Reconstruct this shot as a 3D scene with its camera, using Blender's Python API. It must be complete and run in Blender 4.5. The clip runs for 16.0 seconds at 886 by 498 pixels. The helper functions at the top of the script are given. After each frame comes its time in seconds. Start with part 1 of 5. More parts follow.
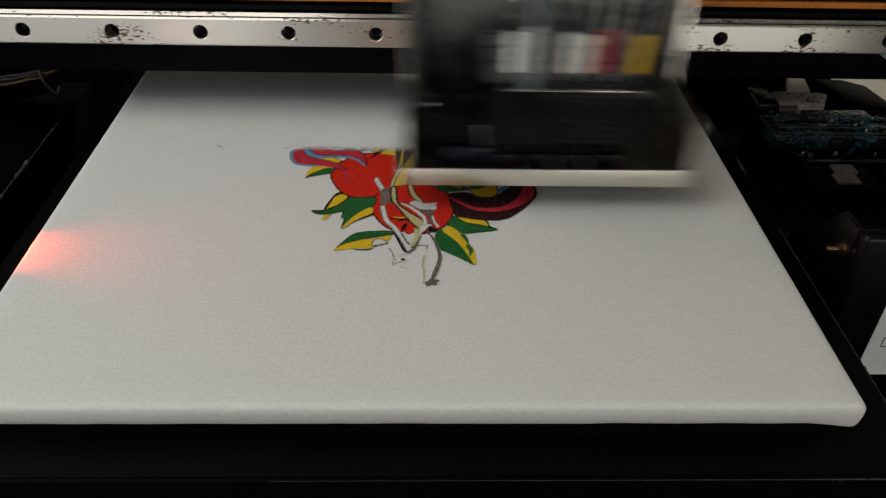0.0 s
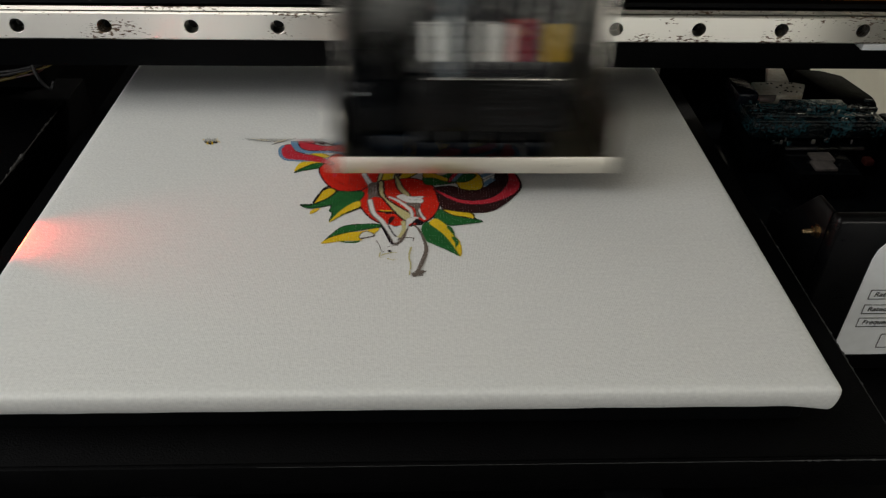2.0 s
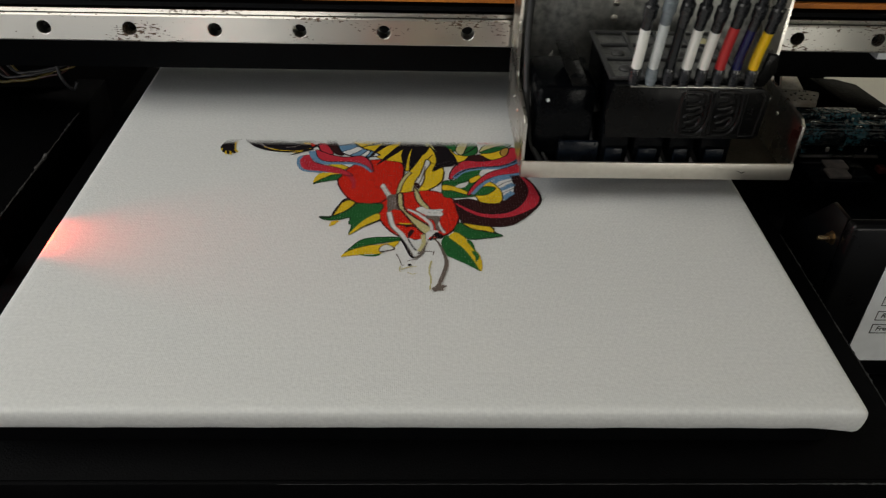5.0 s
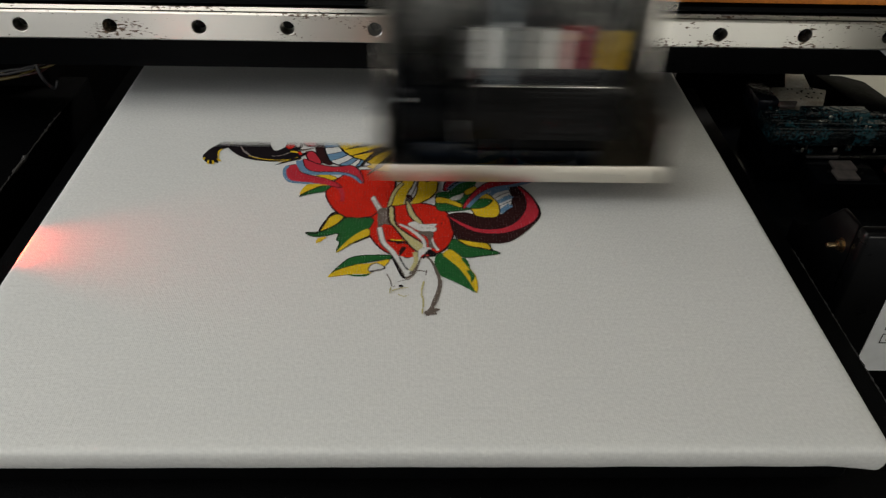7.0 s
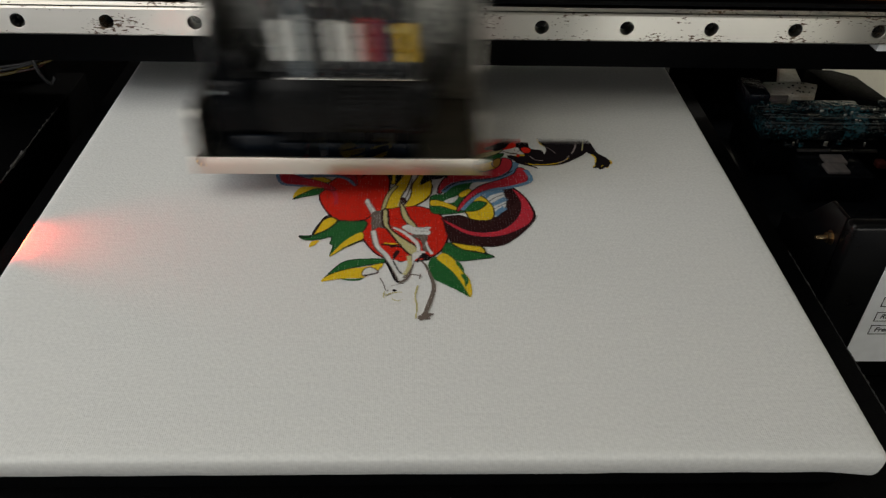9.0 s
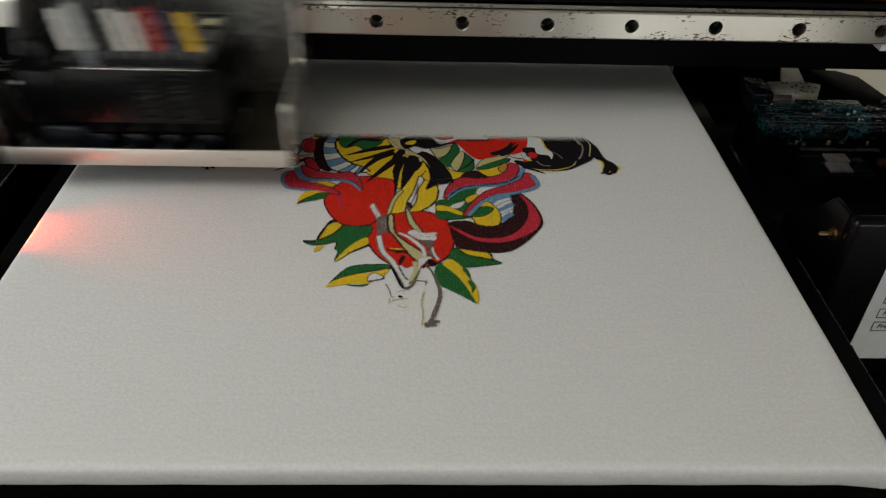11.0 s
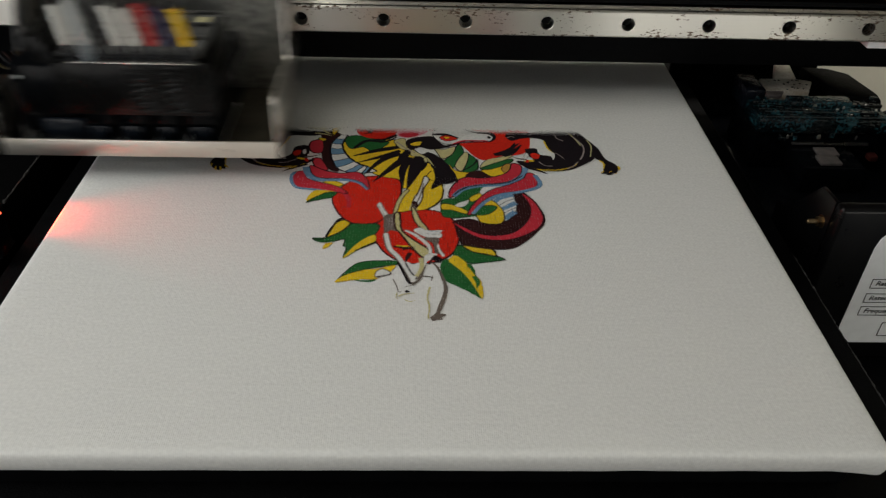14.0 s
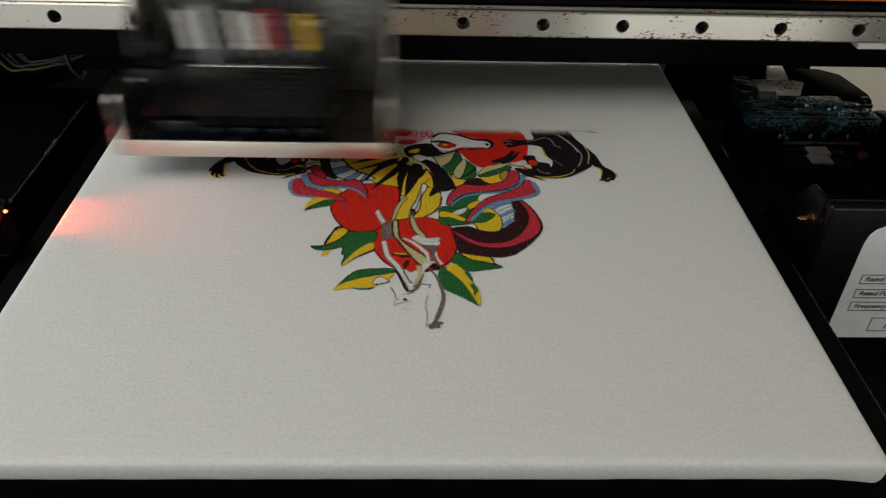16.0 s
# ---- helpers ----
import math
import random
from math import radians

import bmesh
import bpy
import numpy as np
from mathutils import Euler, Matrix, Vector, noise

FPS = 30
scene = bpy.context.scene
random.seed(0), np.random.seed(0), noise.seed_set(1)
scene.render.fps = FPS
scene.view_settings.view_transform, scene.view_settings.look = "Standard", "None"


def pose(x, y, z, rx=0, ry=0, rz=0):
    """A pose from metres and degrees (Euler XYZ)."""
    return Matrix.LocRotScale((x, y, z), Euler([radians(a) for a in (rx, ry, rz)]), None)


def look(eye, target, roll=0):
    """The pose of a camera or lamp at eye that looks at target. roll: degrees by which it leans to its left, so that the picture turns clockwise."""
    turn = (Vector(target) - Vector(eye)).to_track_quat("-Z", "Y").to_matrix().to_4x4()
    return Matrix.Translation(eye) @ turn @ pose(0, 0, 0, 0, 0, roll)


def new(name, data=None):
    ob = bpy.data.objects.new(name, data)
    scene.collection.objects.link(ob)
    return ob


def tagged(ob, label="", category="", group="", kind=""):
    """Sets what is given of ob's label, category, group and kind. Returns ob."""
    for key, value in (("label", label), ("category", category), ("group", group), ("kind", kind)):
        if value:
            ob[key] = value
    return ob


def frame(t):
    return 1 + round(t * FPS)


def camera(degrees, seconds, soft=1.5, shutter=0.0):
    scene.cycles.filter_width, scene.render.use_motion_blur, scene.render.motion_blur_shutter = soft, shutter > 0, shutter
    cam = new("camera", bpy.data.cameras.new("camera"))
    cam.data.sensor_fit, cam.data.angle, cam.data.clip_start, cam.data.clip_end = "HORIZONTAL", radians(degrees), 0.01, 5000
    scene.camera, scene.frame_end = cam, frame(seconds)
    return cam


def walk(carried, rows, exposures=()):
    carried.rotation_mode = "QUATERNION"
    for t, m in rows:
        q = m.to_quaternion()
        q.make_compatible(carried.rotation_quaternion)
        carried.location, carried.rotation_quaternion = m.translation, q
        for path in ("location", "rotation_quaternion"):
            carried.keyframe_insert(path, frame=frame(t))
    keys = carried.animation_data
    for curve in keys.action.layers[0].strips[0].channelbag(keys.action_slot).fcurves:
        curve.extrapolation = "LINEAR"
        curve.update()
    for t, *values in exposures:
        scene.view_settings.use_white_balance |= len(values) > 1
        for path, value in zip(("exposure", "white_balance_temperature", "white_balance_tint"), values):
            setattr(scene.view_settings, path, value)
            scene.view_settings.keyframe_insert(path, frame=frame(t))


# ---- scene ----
# ---- camera ----
cam = camera(58.12, 16.0, soft=1.3, shutter=0.6)
CAMERA_ROWS = [
    (0, pose(-0.0292, -0.5294, 0.2814, 53.217, -1.249, -1.167)),
    (0.5, pose(-0.0303, -0.5344, 0.2841, 53.533, -1.369, -1.141)),
    (1, pose(-0.0314, -0.5410, 0.2846, 53.954, -1.388, -0.999)),
    (1.5, pose(-0.0298, -0.5445, 0.2838, 53.774, -1.299, -1.271)),
    (2, pose(-0.0244, -0.5457, 0.2818, 53.311, -1.075, -1.767)),
    (2.5, pose(-0.0290, -0.5477, 0.2849, 53.556, -1.173, -1.534)),
    (3, pose(-0.0307, -0.5499, 0.2858, 53.770, -1.132, -1.178)),
    (3.5, pose(-0.0337, -0.5503, 0.2857, 53.912, -1.223, -1.136)),
    (4, pose(-0.0319, -0.5517, 0.2847, 53.920, -1.238, -1.106)),
    (4.5, pose(-0.0334, -0.5533, 0.2852, 53.778, -1.335, -1.083)),
    (7, pose(-0.0298, -0.5284, 0.2819, 52.819, -1.378, -1.242)),
    (7.5, pose(-0.0269, -0.5252, 0.2784, 52.793, -1.487, -1.528)),
    (8, pose(-0.0253, -0.5265, 0.2799, 52.761, -1.376, -1.468)),
    (8.5, pose(-0.0276, -0.5321, 0.2835, 52.703, -1.404, -1.567)),
    (9, pose(-0.0272, -0.5341, 0.2840, 52.538, -1.349, -1.412)),
    (11.5, pose(-0.0318, -0.5430, 0.2803, 52.891, -1.651, -1.163)),
    (12, pose(-0.0330, -0.5453, 0.2824, 52.735, -1.546, -1.217)),
    (12.5, pose(-0.0336, -0.5460, 0.2815, 52.728, -1.660, -1.248)),
    (13, pose(-0.0315, -0.5468, 0.2807, 52.657, -1.571, -1.135)),
    (13.5, pose(-0.0326, -0.5552, 0.2814, 52.863, -1.638, -1.158)),
    (14, pose(-0.0331, -0.5658, 0.2845, 53.286, -1.548, -1.095)),
    (14.5, pose(-0.0340, -0.5703, 0.2874, 53.375, -1.427, -0.942)),
    (15, pose(-0.0338, -0.5766, 0.2882, 53.511, -1.456, -0.970)),
    (15.5, pose(-0.0306, -0.5800, 0.2880, 53.622, -1.447, -1.382)),
    (16, pose(-0.0316, -0.5766, 0.2876, 53.506, -1.445, -1.124)),
]
walk(cam, CAMERA_ROWS)

# ---- light ----
world = bpy.data.worlds.new("world")
scene.world = world
world.use_nodes = True
world.node_tree.nodes["Background"].inputs[0].default_value = (0.6, 0.75, 1.0, 1)
world.node_tree.nodes["Background"].inputs[1].default_value = 0.12
scene.view_settings.exposure = 0.0


def area_lamp(name, eye, target, sx, sy, watts, colour):
    d = bpy.data.lights.new(name, "AREA")
    d.shape, d.size, d.size_y, d.energy, d.color = "RECTANGLE", sx, sy, watts, colour
    ob = new(name, d)
    ob.matrix_world = look(eye, target)
    return ob


# two unseen front lamps, added to brighten the rail's ends and the label
area_lamp("doorway_daylight", (-0.72, -1.28, 0.1), (-0.2, 0.0, 0.05), 0.74, 0.4, 2.3, (1.0, 0.97, 0.92))
area_lamp("right_front_fill", (0.64, -1.28, 0.06), (0.3, 0.0, 0.0), 0.5, 0.34, 2.0, (1.0, 0.96, 0.85))
area_lamp("window_daylight", (-1.3, -0.42, 0.62), (-0.1, -0.15, 0.0), 0.66, 0.9, 7.4, (0.96, 0.985, 1.0))
# unseen overhead lamp, placed to shape how brightness falls over the cloth
area_lamp("ceiling_light", (-0.75, -0.2, 1.42), (-0.75, -0.2, 0), 1.0, 1.8, 11.4, (1.0, 0.97, 0.89))
# added lamp without a known fixture; it brightens the cream wall
area_lamp("rear_wall_fill", (0.85, 1.05, 1.42), (0.85, 1.05, 0), 1.0, 0.3, 27.0, (1.0, 0.95, 0.86))
# red beam of the edge sensor
d = bpy.data.lights.new("sensor_beam", "SPOT")
d.energy, d.color, d.spot_size, d.spot_blend, d.shadow_soft_size = 1.5, (1.0, 0.03, 0.006), radians(72), 1.0, 0.0015
new("sensor_beam", d).matrix_world = look((-0.2868, -0.157, 0.0018), (-0.2, -0.157, -0.022))

# ---- materials ----


def material(name, colour, rough=0.5, metal=0.0, noise_scale=0.0, mix=0.0, dark=None, bump=0.0, bump_scale=0.0, rough_var=0.0, spec=0.5):
    """A node material: base colour with two scales of noise, varied roughness and fine relief (object coordinates, metres)."""
    m = bpy.data.materials.new(name)
    m.use_nodes = True
    nt = m.node_tree
    b = nt.nodes["Principled BSDF"]
    b.inputs["Base Color"].default_value = (*colour, 1)
    b.inputs["Roughness"].default_value = rough
    b.inputs["Metallic"].default_value = metal
    b.inputs["Specular IOR Level"].default_value = spec
    co = nt.nodes.new("ShaderNodeTexCoord")
    if noise_scale:
        n1, n2, mx = nt.nodes.new("ShaderNodeTexNoise"), nt.nodes.new("ShaderNodeTexNoise"), nt.nodes.new("ShaderNodeMath")
        n1.inputs["Scale"].default_value, n1.inputs["Detail"].default_value = noise_scale, 5
        n2.inputs["Scale"].default_value, n2.inputs["Detail"].default_value = noise_scale * 9, 3
        nt.links.new(co.outputs["Object"], n1.inputs["Vector"])
        nt.links.new(co.outputs["Object"], n2.inputs["Vector"])
        mx.operation = "MULTIPLY"
        nt.links.new(n1.outputs["Fac"], mx.inputs[0])
        nt.links.new(n2.outputs["Fac"], mx.inputs[1])
        ramp = nt.nodes.new("ShaderNodeMapRange")
        ramp.inputs["From Min"].default_value, ramp.inputs["From Max"].default_value = 0.12, 0.4
        ramp.inputs["To Min"].default_value, ramp.inputs["To Max"].default_value = 0, mix
        nt.links.new(mx.outputs[0], ramp.inputs["Value"])
        c = nt.nodes.new("ShaderNodeMix")
        c.data_type = "RGBA"
        c.inputs[6].default_value = (*colour, 1)
        c.inputs[7].default_value = (*(dark or [v * 0.5 for v in colour]), 1)
        nt.links.new(ramp.outputs[0], c.inputs[0])
        nt.links.new(c.outputs[2], b.inputs["Base Color"])
        if rough_var:
            r = nt.nodes.new("ShaderNodeMapRange")
            r.inputs["To Min"].default_value, r.inputs["To Max"].default_value = max(0.03, rough - rough_var), min(1, rough + rough_var)
            nt.links.new(n1.outputs["Fac"], r.inputs["Value"])
            nt.links.new(r.outputs[0], b.inputs["Roughness"])
    if bump:
        n = nt.nodes.new("ShaderNodeTexNoise")
        n.inputs["Scale"].default_value, n.inputs["Detail"].default_value = bump_scale, 4
        nt.links.new(co.outputs["Object"], n.inputs["Vector"])
        bp = nt.nodes.new("ShaderNodeBump")
        bp.inputs["Strength"].default_value, bp.inputs["Distance"].default_value = 1.0, bump
        nt.links.new(n.outputs["Fac"], bp.inputs["Height"])
        nt.links.new(bp.outputs[0], b.inputs["Normal"])
    return m


def glow(name, colour, strength):
    m = material(name, colour, 0.3)
    b = m.node_tree.nodes["Principled BSDF"]
    b.inputs["Emission Color"].default_value, b.inputs["Emission Strength"].default_value = (*colour, 1), strength
    return m


def knit(name, printed):
    """Cotton jersey: fine ribs along the length, fuzz, soft blotches; the printed one takes its ink from the mesh."""
    m = bpy.data.materials.new(name)
    m.use_nodes = True
    nt = m.node_tree
    b = nt.nodes["Principled BSDF"]
    b.inputs["Roughness"].default_value = 0.95
    b.inputs["Specular IOR Level"].default_value = 0.15
    b.inputs["Sheen Weight"].default_value = 0.0 if printed else 0.15
    co = nt.nodes.new("ShaderNodeTexCoord")
    w = nt.nodes.new("ShaderNodeTexWave")
    w.wave_type, w.bands_direction = "BANDS", "X"
    w.inputs["Scale"].default_value, w.inputs["Distortion"].default_value = 330, 1.6
    w.inputs["Detail"].default_value, w.inputs["Detail Scale"].default_value = 2, 0.6
    n = nt.nodes.new("ShaderNodeTexNoise")
    n.inputs["Scale"].default_value, n.inputs["Detail"].default_value = 520, 4
    big = nt.nodes.new("ShaderNodeTexNoise")
    big.inputs["Scale"].default_value, big.inputs["Detail"].default_value = 210, 4
    slub = nt.nodes.new("ShaderNodeMapping")
    slub.inputs["Scale"].default_value = (0.22, 1.3, 1.0)
    nt.links.new(co.outputs["Object"], slub.inputs["Vector"])
    for x in (w, n):
        nt.links.new(co.outputs["Object"], x.inputs["Vector"])
    nt.links.new(slub.outputs[0], big.inputs["Vector"])
    a1 = nt.nodes.new("ShaderNodeMath")
    a1.operation = "MULTIPLY_ADD"
    a1.inputs[1].default_value = 0.16
    nt.links.new(w.outputs["Fac"], a1.inputs[0])
    nt.links.new(n.outputs["Fac"], a1.inputs[2])
    a2 = nt.nodes.new("ShaderNodeMath")
    a2.operation = "MULTIPLY_ADD"
    a2.inputs[1].default_value = 0.24
    nt.links.new(big.outputs["Fac"], a2.inputs[0])
    nt.links.new(a1.outputs[0], a2.inputs[2])
    bp = nt.nodes.new("ShaderNodeBump")
    bp.inputs["Strength"].default_value, bp.inputs["Distance"].default_value = 0.9, 0.00022
    nt.links.new(a2.outputs[0], bp.inputs["Height"])
    nt.links.new(bp.outputs[0], b.inputs["Normal"])
    shade = nt.nodes.new("ShaderNodeMapRange")
    shade.inputs["From Min"].default_value, shade.inputs["From Max"].default_value = 0.42, 1.04
    shade.inputs["To Min"].default_value, shade.inputs["To Max"].default_value = (0.78, 1.13) if printed else (0.86, 1.04)
    nt.links.new(a2.outputs[0], shade.inputs["Value"])
    mul = nt.nodes.new("ShaderNodeMix")
    mul.data_type, mul.blend_type = "RGBA", "MULTIPLY"
    mul.inputs[0].default_value = 1.0
    if printed:
        ink = nt.nodes.new("ShaderNodeAttribute")
        ink.attribute_name = "ink"
        nt.links.new(ink.outputs["Color"], mul.inputs[6])
    else:
        mul.inputs[6].default_value = (0.74, 0.74, 0.72, 1)
    nt.links.new(shade.outputs[0], mul.inputs[7])
    nt.links.new(mul.outputs[2], b.inputs["Base Color"])
    return m


def rusty_steel():
    """Ground steel of the guide rail, with brushed grain and small brown rust spots."""
    m = material("rail_steel", (0.74, 0.72, 0.67), 0.3, 1.0)
    nt = m.node_tree
    b = nt.nodes["Principled BSDF"]
    co = nt.nodes.new("ShaderNodeTexCoord")
    mp = nt.nodes.new("ShaderNodeMapping")
    mp.inputs["Scale"].default_value = (0.4, 1, 1.2)
    nt.links.new(co.outputs["Object"], mp.inputs["Vector"])
    zone, spot = nt.nodes.new("ShaderNodeTexNoise"), nt.nodes.new("ShaderNodeTexNoise")
    zone.inputs["Scale"].default_value, zone.inputs["Detail"].default_value = 38, 3
    spot.inputs["Scale"].default_value, spot.inputs["Detail"].default_value = 620, 8
    for x in (zone, spot):
        nt.links.new(mp.outputs[0], x.inputs["Vector"])
    add = nt.nodes.new("ShaderNodeMath")
    add.operation = "MULTIPLY"
    nt.links.new(zone.outputs["Fac"], add.inputs[0])
    nt.links.new(spot.outputs["Fac"], add.inputs[1])
    r = nt.nodes.new("ShaderNodeMapRange")
    r.inputs["From Min"].default_value, r.inputs["From Max"].default_value = 0.324, 0.358
    nt.links.new(add.outputs[0], r.inputs["Value"])
    mix = nt.nodes.new("ShaderNodeMix")
    mix.data_type = "RGBA"
    mix.inputs[6].default_value, mix.inputs[7].default_value = (0.74, 0.72, 0.67, 1), (0.1, 0.058, 0.03, 1)
    nt.links.new(r.outputs[0], mix.inputs[0])
    nt.links.new(mix.outputs[2], b.inputs["Base Color"])
    inv = nt.nodes.new("ShaderNodeMath")
    inv.operation = "SUBTRACT"
    inv.inputs[0].default_value = 1.0
    nt.links.new(r.outputs[0], inv.inputs[1])
    nt.links.new(inv.outputs[0], b.inputs["Metallic"])
    # ground along its length: the sheen spreads upright
    up = nt.nodes.new("ShaderNodeCombineXYZ")
    up.inputs[2].default_value = 1.0
    nt.links.new(up.outputs[0], b.inputs["Tangent"])
    b.inputs["Anisotropic"].default_value = 0.95
    rough = nt.nodes.new("ShaderNodeMapRange")
    rough.inputs["To Min"].default_value, rough.inputs["To Max"].default_value = 0.26, 0.34
    nt.links.new(zone.outputs["Fac"], rough.inputs["Value"])
    nt.links.new(rough.outputs[0], b.inputs["Roughness"])
    return m


M_CLOTH, M_INK, M_RAIL = knit("cotton_jersey", False), knit("printed_ink", True), rusty_steel()
M_BLACK = material("black_powder_coat", (0.0015, 0.0015, 0.0017), 0.55, 0, 60, 0.6, (0.003, 0.003, 0.0033), 0.0004, 900, 0.15, 0.035)
M_SATIN = material("satin_black_paint", (0.0013, 0.0013, 0.0015), 0.3, 0, 60, 0.6, (0.0025, 0.0025, 0.003), 0.00006, 700, 0.08, 0.25)
M_LIP = material("wiped_aluminium", (0.72, 0.69, 0.62), 0.4, 1.0, 30, 0.35, (0.5, 0.47, 0.41), 0.00004, 700, 0.06)
M_BEAM = material("black_anodised", (0.0018, 0.002, 0.0024), 0.45, 0, 30, 0.7, (0.0035, 0.0038, 0.0043), 0.00008, 1500, 0.1, 0.05)
M_ALU = material("brushed_aluminium", (0.74, 0.71, 0.65), 0.28, 1.0, 40, 0.5, (0.34, 0.32, 0.29), 0.00005, 900, 0.12)
M_ALUDARK = material("smudged_steel", (0.66, 0.66, 0.62), 0.48, 1.0, 22, 0.9, (0.16, 0.165, 0.16), 0.00006, 700, 0.15)
M_PLASTIC = material("black_plastic", (0.0012, 0.0014, 0.0018), 0.16, 0, 70, 0.7, (0.003, 0.0036, 0.0046), 0.00015, 260, 0.08, 0.09)
M_GREYPL = material("dark_grey_plastic", (0.0045, 0.0045, 0.0042), 0.28, 0, 90, 0.9, (0.001, 0.001, 0.0012), 0.0003, 140, 0.12, 0.14)
M_TRAY = material("grey_plastic_frame", (0.055, 0.055, 0.054), 0.35, 0, 60, 0.8, (0.02, 0.02, 0.02), 0.0001, 300, 0.1)
M_ORANGE = material("orange_strip", (0.62, 0.2, 0.016), 0.5, 0, 90, 0.8, (0.36, 0.1, 0.01), 0.0002, 300)
M_BRASS = material("brass", (0.4, 0.29, 0.16), 0.35, 1.0, 300, 0.9, (0.1, 0.07, 0.04))
M_LABEL = material("white_label_paper", (0.88, 0.9, 0.92), 0.45, 0, 15, 0.3, (0.6, 0.61, 0.62), 0.0001, 60)
M_PRINT = material("label_print", (0.03, 0.03, 0.03), 0.6)
M_SPONGE = material("white_stained_plastic", (0.74, 0.71, 0.64), 0.6, 0, 45, 0.6, (0.34, 0.24, 0.13), 0.0003, 200)
M_INKSTAIN = material("ink_stained_resin", (0.002, 0.004, 0.005), 0.16, 0, 60, 1.0, (0.014, 0.06, 0.074), 0.002, 260, 0.1, 0.6)
for node in M_INKSTAIN.node_tree.nodes:
    if node.bl_idname == "ShaderNodeMapRange" and abs(node.inputs["From Max"].default_value - 0.4) < 0.01:
        node.inputs["From Min"].default_value, node.inputs["From Max"].default_value = 0.24, 0.35
M_PAD = material("stained_felt_pad", (0.1, 0.082, 0.076), 0.9, 0, 150, 0.9, (0.03, 0.03, 0.03), 0.0006, 600)
M_WALL = material("cream_wall_paint", (0.72, 0.7, 0.62), 0.85, 0, 6, 0.25, (0.62, 0.6, 0.53), 0.0005, 120)
# grey of the unseen walls, kept dark to cut bounced light
M_WALLGREY = material("unseen_wall_grey", (0.22, 0.22, 0.21), 0.85, 0, 6, 0.25, (0.17, 0.17, 0.16), 0.0005, 120)
M_FLOOR = material("grey_floor_tiles", (0.17, 0.165, 0.16), 0.5, 0, 8, 0.5, (0.12, 0.115, 0.11), 0.0004, 60)
M_CEIL = material("white_ceiling_paint", (0.5, 0.5, 0.48), 0.9, 0, 5, 0.2, (0.44, 0.44, 0.42))
M_WOOD = material("scuffed_edge", (0.06, 0.055, 0.05), 0.6, 0, 300, 0.9, (0.01, 0.009, 0.008), 0.0006, 300)
M_SCUFF = material("worn_metal_edge", (0.1, 0.1, 0.1), 0.5, 0.3, 400, 1.0, (0.002, 0.002, 0.002))
M_BROWNSHEEN = material("brown_reflection_steel", (0.09, 0.075, 0.05), 0.38, 0.9, 60, 0.8, (0.03, 0.025, 0.018), 0.0001, 300, 0.1)
M_TUBE = {
    "white": material("white_tube", (0.8, 0.8, 0.75), 0.35, 0, 80, 0.3, (0.66, 0.66, 0.6)),
    "clear": material("cloudy_tube", (0.62, 0.65, 0.64), 0.3, 0, 80, 0.4, (0.4, 0.44, 0.45)),
    "black": material("black_tube", (0.004, 0.005, 0.007), 0.2, 0, 80, 0.3, (0.012, 0.012, 0.014)),
    "red": material("red_tube", (0.5, 0.03, 0.03), 0.3, 0, 80, 0.4, (0.3, 0.015, 0.02)),
    "blue": material("dark_blue_tube", (0.008, 0.01, 0.07), 0.25, 0, 80, 0.4, (0.005, 0.005, 0.03)),
    "yellow": material("yellow_tube", (0.85, 0.55, 0.01), 0.3, 0, 80, 0.4, (0.7, 0.4, 0.01)),
}
M_CAP = material("smoky_connector", (0.008, 0.009, 0.01), 0.16, 0, 120, 0.8, (0.03, 0.03, 0.033))
M_CLOUD = material("cloudy_connector", (0.2, 0.23, 0.25), 0.2, 0, 120, 0.8, (0.1, 0.12, 0.13))
M_FRAMEFLOOR = material("pale_grey_plastic", (0.17, 0.17, 0.162), 0.4, 0, 55, 1.0, (0.04, 0.04, 0.04))
M_RED = glow("red_led", (1.0, 0.06, 0.02), 14)
M_WIRE = {c: material(c + "_wire", v, 0.4) for c, v in (("yellow", (0.1, 0.07, 0.008)), ("grey", (0.01, 0.01, 0.012)), ("red", (0.04, 0.008, 0.006)))}
M_BLUEGREY = material("blue_grey_plastic", (0.006, 0.009, 0.014), 0.22, 0, 90, 0.8, (0.003, 0.004, 0.007), 0.0009, 130, 0.1, 0.22)
M_CREAMCAP = material("pale_yellow_plastic", (0.5, 0.46, 0.25), 0.5, 0, 90, 0.4, (0.35, 0.32, 0.17))
M_RIDGE = material("glossy_dark_ridge", (0.009, 0.0088, 0.0085), 0.34, 0, 120, 0.8, (0.003, 0.003, 0.003), 0.0002, 300, 0.08, 0.2)
M_RUBBER = material("rubber_cable", (0.02, 0.02, 0.02), 0.6, 0, 80, 0.5, (0.035, 0.035, 0.035))

# ---- mesh helpers ----


def finish(name, bm, mat, parent=None, smooth=True):
    me = bpy.data.meshes.new(name)
    bmesh.ops.recalc_face_normals(bm, faces=bm.faces)
    bm.to_mesh(me)
    bm.free()
    me.materials.append(mat)
    if smooth:
        me.shade_smooth()
        me.set_sharp_from_angle(angle=radians(35))
    ob = new(name, me)
    if parent:
        ob.parent = parent
    return ob


def part(name, bm, mat, parent, label=""):
    ob = finish(name, bm, mat, parent)
    return tagged(ob, label) if label else ob


def thing(name, label, category, group=""):
    return tagged(new(name), label, category, group)


